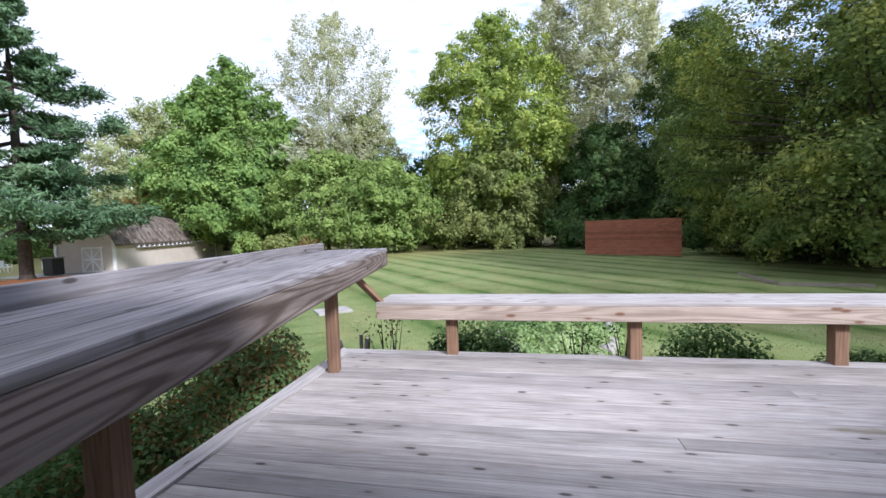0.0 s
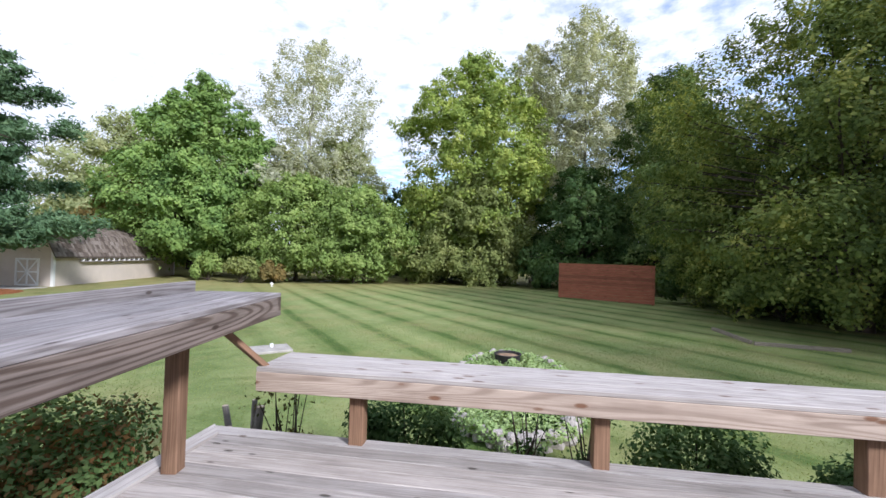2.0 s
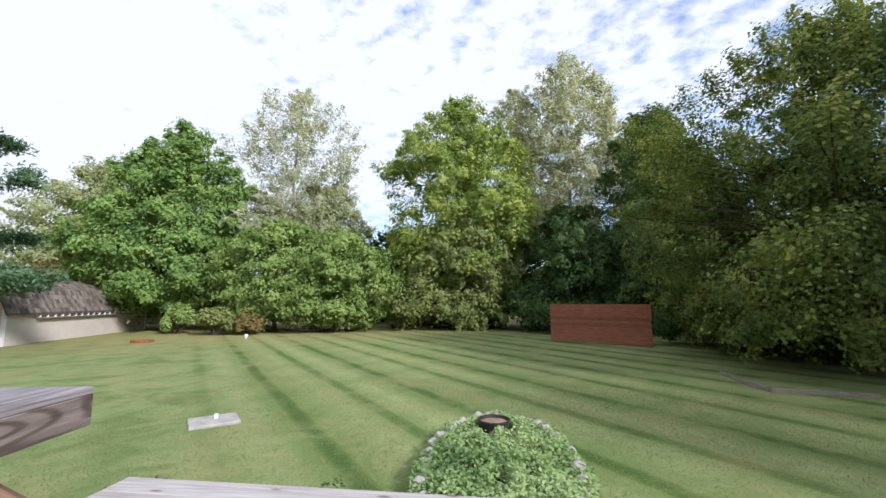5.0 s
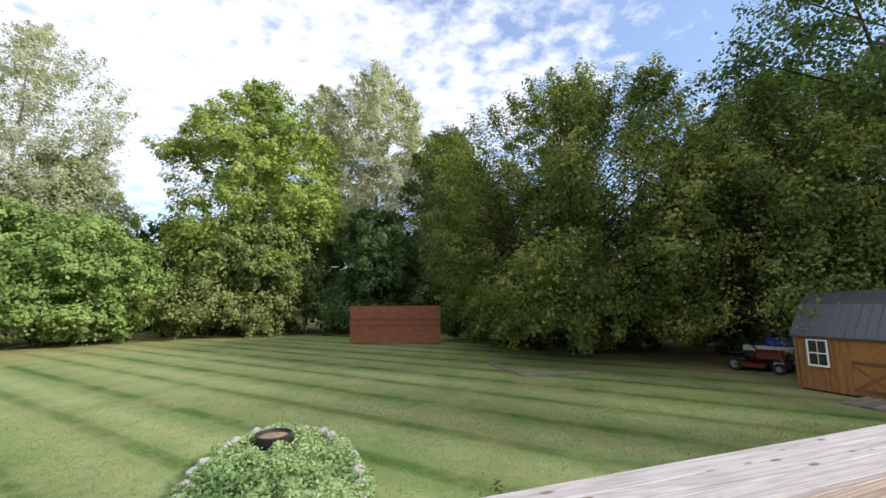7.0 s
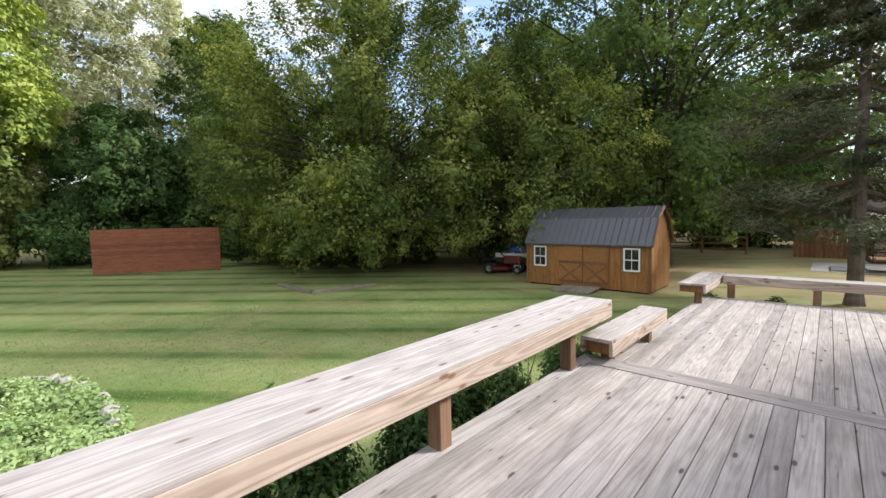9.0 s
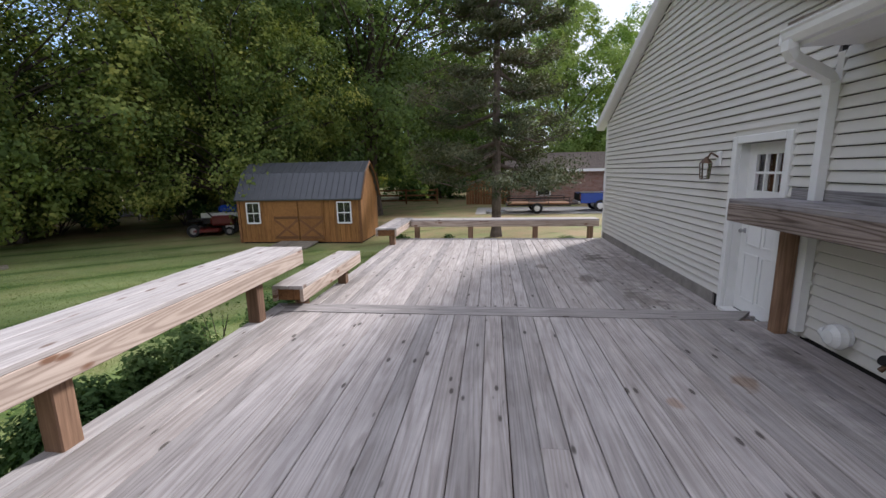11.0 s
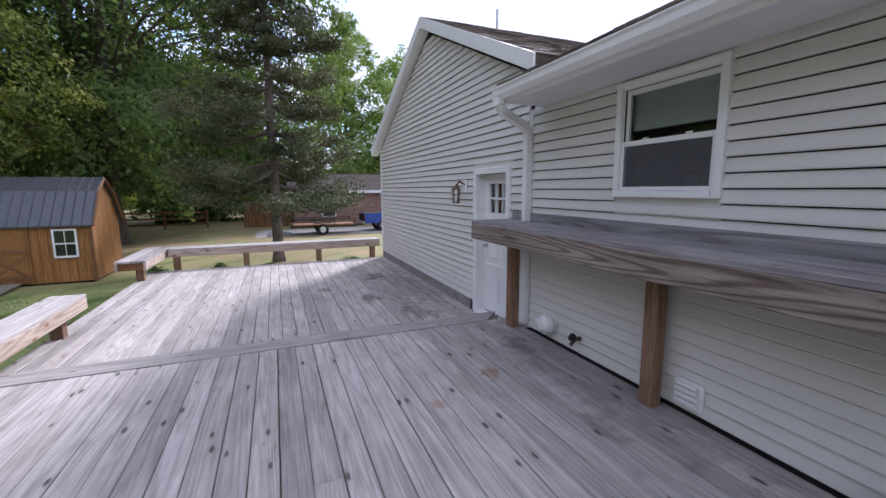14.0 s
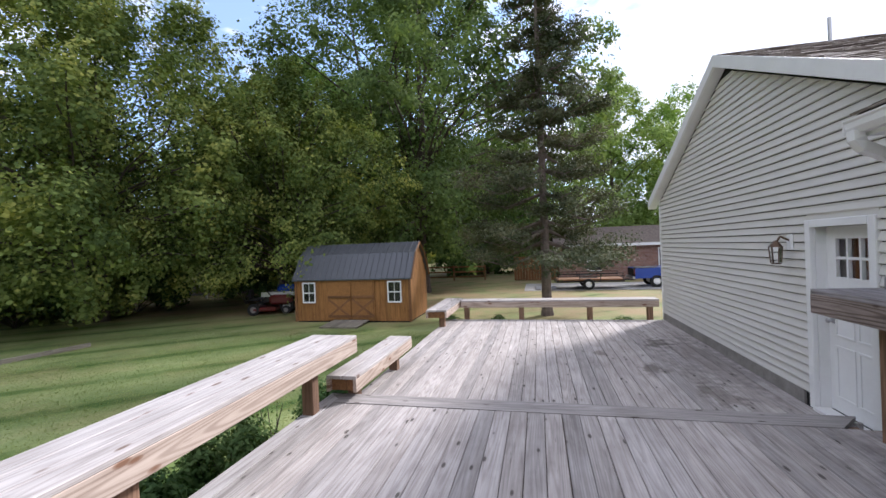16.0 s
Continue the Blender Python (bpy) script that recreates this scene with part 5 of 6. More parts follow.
for i, (x, y, h) in enumerate(((0.15, 0.75, 1.5), (2.75, 1.3, 1.25), (3.4, 1.25, 1.2), (7.9, 1.0, 1.0))):
    rg = np.random.default_rng(140 + i)
    t = thing("bare_shrub", "bare branching shrub with few leaves below the deck", "shrub", x, y, G, 0, "bare shrubs")
    verts, faces = [], []
    tips = []
    for k in range(9):
        a = rg.uniform(0, 6.28)
        sp = rg.uniform(0.1, 0.35)
        p1 = Vector((0.04 * math.cos(a), 0.04 * math.sin(a), 0))
        p2 = Vector((sp * 0.5 * math.cos(a), sp * 0.5 * math.sin(a), h * 0.5))
        p3 = Vector((sp * math.cos(a + 0.4), sp * math.sin(a + 0.4), h * rg.uniform(0.75, 1.05)))
        tube(verts, faces, [p1, p2, p3], [0.026 if k < 3 else 0.012, 0.016 if k < 3 else 0.008, 0.003], 6)
        tips += [p2, p3]
    me = bpy.data.meshes.new("branches")
    me.from_pydata(verts, [], faces)
    part("branch", me, M_BARK, t)
    n = 260
    pick = [tips[j] for j in rg.integers(0, len(tips), n)]
    pp = np.array([list(p) for p in pick]) + rg.normal(0, 0.1, (n, 3))
    part("foliage", leaf_mesh("foliage", pp, unit(rg, n), 0.05 * rg.uniform(0.6, 1.4, n), rg, LEAF_AUTUMN if i == 0 else LEAF_SHRUB, 0.6), None, t)


pr = thing("pruned_shrub", "thick pruned shrub stems with pale cut ends below the deck", "shrub", -0.35, 0.75, G)
for k, (dx, dy, h, r) in enumerate(((-0.25, 0.05, 1.05, 0.035), (0.0, 0.1, 1.12, 0.03), (0.12, 0.0, 1.1, 0.045), (-0.1, -0.1, 0.9, 0.03))):
    verts, faces = [], []
    tube(verts, faces, [Vector((dx * 0.3, dy * 0.3, -0.05)), Vector((dx * 0.8, dy, h * 0.5)), Vector((dx * 1.3, dy * 1.3, h))], [r * 1.3, r * 1.1, r], 8)
    me = bpy.data.meshes.new("stem")
    me.from_pydata(verts, [], faces)
    st = part("stem", me, M_PALEBARK, pr)
    part("cut_end", cyl(bmesh.new(), (dx * 1.3, dy * 1.3, h - 0.01), (dx * 1.3, dy * 1.3, h + 0.004), r * 0.98, seg=8), M_RAILFACE, st, "pale sawn end")


# ---- the herb bed ----
BED = Vector((2.74, 5.45, G))
bed = thing("herb_bed", "raised stone-ringed bed overgrown with pale green mint", "flower bed", BED.x, BED.y, BED.z)
bm = bmesh.new()
bmesh.ops.create_uvsphere(bm, u_segments=28, v_segments=10, radius=1, matrix=Matrix.Diagonal((1.2, 2.7, 0.2, 1)))
part("soil", bm, M_SOIL, bed)
rg = np.random.default_rng(7)
STONES = []
for k in range(5):
    bm = bmesh.new()
    bmesh.ops.create_icosphere(bm, subdivisions=2, radius=1)
    for v in bm.verts:
        v.co *= 1 + 0.28 * noise.noise(v.co * 1.6 + Vector((k * 9, 0, 0)))
    STONES.append(mesh_of(bm, "stone"))
    STONES[-1].materials.append(M_STONE)
for row in range(2):
    for i in range(40):
        a = 2 * math.pi * (i + 0.5 * row) / 40
        s = rg.uniform(0.11, 0.2)
        part("stone", STONES[i % 5], None, bed, "", Matrix.LocRotScale((1.28 * math.cos(a), 2.8 * math.sin(a), 0.05 + 0.11 * row), Euler(rg.uniform(0, 6, 3)), (s, s * 0.85, s * 0.65)))
n = 26000
a = rg.uniform(0, 2 * math.pi, n)
q = np.sqrt(rg.uniform(0, 1, n))
lumpy = 0.09 * np.sin(a * 7) * np.cos(q * 9)
p = np.stack([1.46 * q * np.cos(a), 2.98 * q * np.sin(a), 0.17 * np.sqrt(np.maximum(0, 1 - q ** 2.5)) + rg.uniform(0.02, 0.22, n) + lumpy], 1)
keep = ((p[:, 0] + 0.12) ** 2 + (p[:, 1] - 1.65) ** 2) > 0.18
p = p[keep]
nn = rg.normal(0, 0.5, p.shape) + np.array([0, 0, 0.9])
nn /= np.linalg.norm(nn, axis=1, keepdims=True)
part("mint", leaf_mesh("mint", p, nn, 0.075 * rg.uniform(0.6, 1.5, len(p)), rg, LEAF_HERB, 0.6), None, bed, "pale green mint leaves")
pot = thing("half_barrel_tub", "black round planting tub with dry soil in the mint", "planter", 2.62, 7.1, G + 0.17)
part("tub", lathe(bmesh.new(), [(0.0, 0.0), (0.27, 0.0), (0.30, 0.12), (0.325, 0.25), (0.345, 0.255), (0.345, 0.285), (0.315, 0.285), (0.30, 0.2), (0.0, 0.2)], 28), M_POT, pot)
part("soil", lathe(bmesh.new(), [(0.31, 0.22), (0.2, 0.245), (0.0, 0.25)], 20), M_DRYSOIL, pot, "dry brown soil")

# timber edging of an old bed
edge = thing("timber_bed_frame", "weathered timber edging of an old garden bed on the lawn", "bed frame", 11.45, 12.85, G)
for x0, y0, x1, y1 in ((0, 0, 2.7, -0.5), (0, 0.2, 0.15, 3.3)):
    d = Vector((x1 - x0, y1 - y0, 0))
    part("timber", plank_mesh(d.length, 0.12, 0.2, M_OLDWOOD), None, edge, "", Matrix.Translation((x0, y0, 0.13)) @ d.to_track_quat("X", "Z").to_matrix().to_4x4())
slab = thing("well_cover", "flat concrete well cover set in the lawn", "slab", -4.2, 7.65, G, 40)
part("cover", boxed(-0.55, -0.45, -0.02, 0.55, 0.45, 0.07, 0.02), M_CONCRETE, slab)
part("cap", cyl(bmesh.new(), (0.05, 0.1, 0.07), (0.05, 0.1, 0.17), 0.05), M_WHITE, slab, "white pipe cap")
slab2 = thing("stone_slab", "flat pale stone slab at the lawn's edge", "slab", -15.9, 38.2, G, 10)
part("cover", boxed(-0.9, -0.6, -0.02, 0.9, 0.6, 0.1, 0.03), M_CONCRETE, slab2)
cap = thing("lawn_vent", "small white mushroom vent in the lawn", "vent", -16.9, 28.9, G)
part("cap", lathe(bmesh.new(), [(0.06, 0), (0.06, 0.18), (0.14, 0.18), (0.15, 0.25), (0.09, 0.33), (0.0, 0.35)], 16), M_WHITE, cap)
ring = thing("fire_ring", "low red brick ring in the dry grass", "fire ring", -22.8, 25.5, G)
for i in range(14):
    a = 2 * math.pi * i / 14
    part("brick", boxed(-0.14, -0.06, 0, 0.14, 0.06, 0.16, 0.01) if i == 0 else bpy.data.meshes["brick"], M_MULCH, ring, "", pose(0.65 * math.cos(a), 0.65 * math.sin(a), 0, 0, 0, math.degrees(a) + 90))
mulch = part("mulch_bed", lathe(bmesh.new(), [(3.4, 0.0), (3.0, 0.06), (1.4, 0.1), (0.0, 0.12)], 30), M_MULCH, None, "red mulch ring under the pine", pose(-29.4, 15.6, G + 0.004))
tagged(mulch, category="mulch", kind="structure")

# ---- cedar screen ----
fence = thing("cedar_screen", "free-standing red cedar screen of level boards", "fence", 7.3, 29.2, G)
FD = Vector((12.6 - 6.7, 26.2 - 29.5, 0))
fang = math.degrees(math.atan2(FD.y, FD.x))
fence.matrix_basis = pose(6.7, 29.5, G, 0, 0, fang)
for i in range(12):
    part("board", plank_mesh(FD.length, 0.212, 0.025, M_FENCE), None, fence, "", pose(0, 0, 0.16 + i * 0.22, 90))
for i in range(4):
    part("post", plank_mesh(2.75, 0.1, 0.1, M_FENCE), None, fence, "", pose(0.1 + i * (FD.length - 0.3) / 3, 0.08, -0.1, 0, -90, 0))

# ---- timber shed ----
SX, SY0, SY1, SD = 18.7, 2.5, 7.45, 2.45
shed = thing("timber_shed", "honey-stained board shed with a dark ribbed gambrel roof", "shed", SX, SY0, G)
SL = SY1 - SY0
EZ, KZ, AZ = 1.85, 2.72, 3.12
body = part("body", prism(bmesh.new(), [(0.03, 0.1), (SD - 0.03, 0.1), (SD - 0.03, EZ), (SD * 0.76, KZ), (SD / 2, AZ), (SD * 0.24, KZ), (0.03, EZ)], "y", 0.03, SL - 0.03), M_SHED, shed)
part("skirt", boxed(0.05, 0.05, -0.1, SD - 0.05, SL - 0.05, 0.1, 0), M_DARK, shed)
nb = 24
for i in range(nb):
    w = SL / nb
    part("board", plank_mesh(EZ - 0.06, w - 0.008, 0.03, M_SHED), None, shed, "", Matrix.Translation((0.0, w * (i + 0.5), 0.06)) @ pose(0, 0, 0, 0, -90, 0))
for i in range(12):
    w = SD / 12
    xm = w * (i + 0.5)
    k = min(xm, SD - xm)
    z = EZ + (KZ - EZ) * min(1, k / (SD * 0.24)) if k < SD * 0.24 else KZ + (AZ - KZ) * (k - SD * 0.24) / (SD * 0.26)
    part("board", plank_mesh(round(z - 0.14, 2), w - 0.008, 0.03, M_SHED), None, shed, "", Matrix.Translation((xm, 0.0, 0.06)) @ pose(0, 0, 90, 0, 0, 0) @ pose(0, 0, -90, 0, 0, 90) @ pose(0, 0, 0, 0, -90, 0))
prof = [(-0.12, EZ - 0.1), (SD * 0.23, KZ + 0.02), (SD / 2, AZ + 0.05), (SD * 0.77, KZ + 0.02), (SD + 0.12, EZ - 0.1)]
roofs = part("roof", prism(bmesh.new(), prof + [(x, z - 0.05) for x, z in prof[::-1]], "y", -0.1, SL + 0.1), M_ROOFMETAL, shed, "dark ribbed steel roof")
for (xa2, za2), (xb2, zb2) in zip(prof, prof[1:]):
    for j in range(22):
        y = -0.08 + j * (SL + 0.16) / 21
        bm = cyl(bmesh.new(), (xa2, y, za2 + 0.008), (xb2, y, zb2 + 0.008), 0.018, seg=5)
        part("rib", bm, M_ROOFMETAL, roofs)
for s, (xa2, za2), (xb2, zb2) in [(0, p, q) for p, q in zip(prof, prof[1:])]:
    part("rake_trim", cyl(bmesh.new(), (xa2, -0.11, za2 - 0.03), (xb2, -0.11, zb2 - 0.03), 0.04, seg=4), M_SHEDTRIM, shed)
for yc in (0.62, SL - 0.62):
    w = part("window", boxed(-0.045, yc - 0.24, 0.85, -0.03, yc + 0.24, 1.6, 0), M_DARK, shed, "white four-light window")
    for b0 in ((-0.07, yc - 0.29, 0.8, -0.03, yc - 0.24, 1.64), (-0.07, yc + 0.24, 0.8, -0.03, yc + 0.29, 1.64), (-0.07, yc - 0.24, 1.59, -0.03, yc + 0.24, 1.64), (-0.075, yc - 0.25, 0.79, -0.03, yc + 0.25, 0.85), (-0.06, yc - 0.24, 1.19, -0.035, yc + 0.24, 1.23), (-0.055, yc - 0.01, 0.85, -0.04, yc + 0.01, 1.59)):
        part("frame", boxed(*b0, bev=0.004), M_WHITE, w)
    p = part("pane", boxed(-0.054, yc - 0.24, 0.86, -0.05, yc + 0.24, 1.59, 0), M_GLASS, w)
for yc in (SL / 2 - 0.52, SL / 2 + 0.52):
    dr = part("door", boxed(-0.05, yc - 0.5, 0.12, -0.028, yc + 0.5, 1.72, 0.004), M_SHED, shed, "plank barn door with a crossed brace")
    for z in (0.2, 0.98):
        part("rail", boxed(-0.075, yc - 0.49, z, -0.05, yc + 0.49, z + 0.1, 0.004), M_SHEDTRIM, dr)
    for a, b in (((yc - 0.45, 0.3), (yc + 0.45, 0.98)), ((yc + 0.45, 0.3), (yc - 0.45, 0.98))):
        v0, v1 = Vector((-0.05, a[0], a[1])), Vector((-0.05, b[0], b[1]))
        part("brace", plank_mesh(round((v1 - v0).length, 3), 0.025, 0.09, M_SHEDTRIM), None, dr, "", Matrix.Translation(v0) @ (v1 - v0).to_track_quat("X", "Z").to_matrix().to_4x4())
for y in (0.0, SL):
    part("corner_board", boxed(-0.045, y - 0.05, 0.04, 0.01, y + 0.05, EZ - 0.02, 0.004), M_SHEDTRIM, shed)
ramp_t = thing("shed_ramp", "worn plank ramp lying before the shed door", "ramp", 17.4, 4.3, G)
for i in range(7):
    part("plank", plank_mesh(1.2, 0.2, 0.05, M_OLDWOOD), None, ramp_t, "", pose(0, i * 0.22, 0.06, 0, -3, 0))

# ---- tan barn ----
B0, B1 = Vector((-29.4, 21.6, G)), Vector((-34.6, 38.4, G))
bl = (B1 - B0).length
barn = thing("tan_barn", "low tan barn with a brown curved shingle roof and white door", "barn", B0.x, B0.y, G, math.degrees(math.atan2((B1 - B0).y, (B1 - B0).x)))
BD = 4.2
bprof = [(0, 0), (BD, 0), (BD, 2.4), (BD - 0.6, 3.75), (BD / 2, 4.5), (0.6, 3.75), (0, 2.4)]
part("body", prism(bmesh.new(), bprof, "x", 0, bl), M_BARN, barn)
rp = [(-0.3, 2.15), (0.45, 3.75), (1.2, 4.3), (BD / 2, 4.65), (BD - 1.2, 4.3), (BD - 0.45, 3.75), (BD + 0.3, 2.15)]
rf = part("roof", prism(bmesh.new(), rp + [(y, z - 0.12) for y, z in rp[::-1]], "x", -0.3, bl + 0.3), M_SHINGLE, barn)
for (ya, z0), (yb, z1) in zip(rp[:3], rp[1:4]):
    o = Vector((-0.3, ya, z0 + 0.01))
    u = Vector((0, yb - ya, z1 - z0))
    sh = shingle_rows("shingles", o, (1, 0, 0), u, bl + 0.6, u.length, max(2, int(u.length / 0.3)), M_SHINGLES, rf, 13)
part("trough", boxed(2.5, -0.28, 1.72, bl - 3.5, -0.02, 1.8, 0.01), M_FOUND, barn)
for i in range(16):
    part("bracket", boxed(2.7 + i * (bl - 6.4) / 15, -0.25, 1.8, 2.76 + i * (bl - 6.4) / 15, -0.02, 2.15, 0), M_WHITE, barn)
part("corner_board", boxed(-0.1, -0.06, 0, 0.12, 0.12, 2.5, 0.01), M_WHITE, barn)
part("corner_board", boxed(bl - 0.12, -0.06, 0, bl + 0.06, 0.12, 2.5, 0.01), M_WHITE, barn)
bd = part("door", boxed(-0.05, 0.85, 0.05, -0.01, 2.35, 2.0, 0.01), M_BARN, barn, "tan barn door with white star bracing")
for b0 in ((-0.1, 0.85, 0.05, -0.05, 0.97, 2.0), (-0.1, 2.23, 0.05, -0.05, 2.35, 2.0), (-0.1, 0.97, 0.05, -0.05, 2.23, 0.17), (-0.1, 0.97, 1.88, -0.05, 2.23, 2.0), (-0.1, 1.55, 0.17, -0.05, 1.65, 1.88), (-0.095, 0.97, 0.98, -0.05, 2.23, 1.08)):
    part("rail", boxed(*b0, bev=0.005), M_WHITE, bd)
for a, b in (((1.0, 0.2), (2.2, 1.85)), ((2.2, 0.2), (1.0, 1.85))):
    part("brace", cyl(bmesh.new(), (-0.07, a[0], a[1]), (-0.07, b[0], b[1]), 0.05, seg=4), M_WHITE, bd)
part("corner_board", boxed(-0.1, BD - 0.12, 0, 0.12, BD + 0.06, 2.4, 0.01), M_WHITE, barn)
bin_t = thing("rubbish_bin", "dark wheeled bin beside the tan barn", "bin", -32.1, 19.2, G)
part("bin", boxed(-0.5, -0.4, 0.1, 0.5, 0.4, 1.3, 0.06), M_POT, bin_t)
part("lid", boxed(-0.54, -0.44, 1.3, 0.54, 0.44, 1.4, 0.03), M_FOUND, bin_t)
path = part("pavement", boxed(-36.0, 17.6, G - 0.05, -28.8, 20.8, G + 0.03, 0.01), M_CONCRETE, None, "grey concrete apron before the barn")
tagged(path, category="paving", kind="structure")


def chair():
    c = thing("garden_chair", "white plastic garden chair on the far lawn", "chair", 0, 0, G, 0, "garden chairs")
    part("seat", boxed(-0.3, -0.3, 0.42, 0.3, 0.3, 0.48, 0.03), M_WHITE, c)
    part("backrest", boxed(-0.3, 0.26, 0.48, 0.3, 0.32, 1.0, 0.03), M_WHITE, c)
    for x in (-0.27, 0.27):
        part("armrest", boxed(x - 0.03, -0.28, 0.66, x + 0.03, 0.28, 0.7, 0.01), M_WHITE, c)
        for y in (-0.27, 0.27):
            part("leg", boxed(x - 0.03, y - 0.03, 0.0, x + 0.03, y + 0.03, 0.66 if y < 0 else 0.43, 0.01), M_WHITE, c)
    return c


c0 = chair()
c0.matrix_basis = pose(-44.0, 20.5, G, 0, 0, 40)
for x, y, a in ((-42.0, 22.5, 120), (-45.5, 24.0, 200), (-41.0, 25.0, 300), (-47.0, 19.0, 20), (-39.0, 24.5, 90), (-50.0, 22.0, 60)):
    copy_thing(c0, pose(x, y, G, 0, 0, a))


# ---- beyond the deck: brick house, truck, trailer, fences, mower ----
bh = thing("brick_house", "brown brick house with a low shingle roof beyond the drive", "house", 36.5, -16.0, G)
part("wall", boxed(0, 0, 0, 9, 12.0, 2.7, 0), M_BRICK, bh)
part("roof", prism(bmesh.new(), [(-0.5, 2.65), (4.5, 4.1), (9.5, 2.65), (9.5, 2.5), (4.5, 3.9), (-0.5, 2.5)], "y", -0.4, 12.4), M_SHINGLE, bh)
part("fascia", boxed(-0.55, -0.4, 2.48, -0.5, 12.4, 2.68, 0), M_WHITE, bh)
for y in (9.0, 4.0):
    w = part("window", boxed(-0.03, y, 0.75, -0.01, y + 0.9, 2.2, 0), M_DARK, bh, "white sash window")
    for b0 in ((-0.08, y - 0.08, 0.7, -0.02, y, 2.28), (-0.08, y + 0.9, 0.7, -0.02, y + 0.98, 2.28), (-0.08, y, 2.2, -0.02, y + 0.9, 2.28), (-0.1, y - 0.08, 0.62, -0.02, y + 0.98, 0.7), (-0.07, y, 1.42, -0.02, y + 0.9, 1.5)):
        part("frame", boxed(*b0, bev=0), M_WHITE, w)
drive = part("road", boxed(29.2, -40, G - 0.05, 33.8, -1.5, G + 0.02, 0), M_CONCRETE, None, "pale concrete driveway beyond the lawn")
tagged(drive, category="driveway", kind="structure")
wf = thing("board_fence", "brown board fence beside the brick house", "fence", 37.0, -3.9, G)
for i in range(16):
    part("board", plank_mesh(1.9, 0.2, 0.03, M_SHEDTRIM), None, wf, "", pose(0, i * 0.22, 0, 0, -90, 0))
part("rail", boxed(0.035, -0.1, 1.4, 0.09, 3.4, 1.5, 0), M_SHEDTRIM, wf)


def wheel(parent, x, y, z, r, w, rim=M_WHITE):
    wl = part("wheel", lathe(bmesh.new(), [(r * 0.55, -w / 2), (r * 0.9, -w / 2), (r, -w * 0.3), (r, w * 0.3), (r * 0.9, w / 2), (r * 0.55, w / 2)], 20, pose(x, y, z, 0, 90, 0)), M_RUBBER, parent)
    part("rim", lathe(bmesh.new(), [(0.0, -w * 0.42), (r * 0.3, -w * 0.42), (r * 0.56, -w * 0.3), (r * 0.56, w * 0.3), (r * 0.3, w * 0.42), (0, w * 0.42)], 16, pose(x, y, z, 0, 90, 0)), rim, wl)
    return wl


truck = thing("pickup_truck", "parked blue pickup truck with an open bed", "truck", 31.2, -8.6, G, 0)
bm = prism(bmesh.new(), [(0.5, 0.55), (0.5, 1.15), (-1.5, 1.2), (-1.6, 1.25), (-2.1, 1.75), (-3.5, 1.75), (-4.0, 1.2), (-5.1, 1.1), (-5.2, 0.55)], "x", -0.95, 0.95)
for v in bm.verts:
    v.co = Vector((v.co.x * (0.86 if v.co.z > 1.5 else 1.0), v.co.y, v.co.z))
part("body", bm, M_BLUE, truck)
# Near-black box on the solid body stands in for the bed's shaded hollow.
part("bed_cavity", boxed(-0.8, -1.35, 1.0, 0.8, 0.42, 1.19, 0), M_DARK, truck)
part("tailgate", boxed(-0.9, 0.5, 0.7, 0.9, 0.56, 1.15, 0.02), M_DARK, truck)
part("bumper", boxed(-0.95, 0.5, 0.5, 0.95, 0.68, 0.66, 0.03), M_STEEL, truck)
for s in (-1, 1):
    part("window", prism(bmesh.new(), [(-1.85, 1.27), (-2.2, 1.68), (-3.4, 1.68), (-3.8, 1.27)], "x", s * 0.9, s * 0.93), M_DARK, truck)
    part("tail_light", boxed(s * 0.88 - 0.06, 0.5, 0.8, s * 0.88 + 0.06, 0.57, 1.1, 0.01), M_RED, truck)
part("rear_window", boxed(-0.7, -1.72, 1.3, 0.7, -1.66, 1.66, 0), M_DARK, truck)
for x in (-0.86, 0.86):
    for y in (-0.7, -4.2):
        wheel(truck, x, y, 0.38, 0.38, 0.24)
trailer = thing("flat_trailer", "low black flatbed trailer with white wheels", "trailer", 30.4, -5.4, G, 0)
part("deck_bed", boxed(-0.95, -1.9, 0.55, 0.95, 1.9, 0.64, 0.01), M_SHEDTRIM, trailer)
part("frame", boxed(-1.0, -1.95, 0.46, 1.0, 1.95, 0.55, 0.01), M_BLACK, trailer)
part("tongue", cyl(bmesh.new(), (0, -1.9, 0.5), (0, -2.7, 0.5), 0.05, seg=8), M_BLACK, trailer)
for z in (0.78, 0.95):
    for x in (-0.97, 0.97):
        part("side_rail", boxed(x - 0.02, -1.9, z, x + 0.02, 1.9, z + 0.04, 0), M_BLACK, trailer)
for x in (-0.97, 0.97):
    for y in (-1.85, -0.6, 0.6, 1.85):
        part("stake", boxed(x - 0.02, y - 0.02, 0.55, x + 0.02, y + 0.02, 0.99, 0), M_BLACK, trailer)
for x in (-1.1, 1.1):
    wheel(trailer, x, 0.1, 0.34, 0.34, 0.2)
    part("mudguard", boxed(x - 0.13, -0.4, 0.72, x + 0.13, 0.6, 0.76, 0.01), M_BLACK, trailer)
ra = part("ramp_gate", boxed(-0.9, 1.95, 0.05, 0.9, 3.2, 0.1, 0.01), M_STEEL, trailer, "lowered loading ramp")


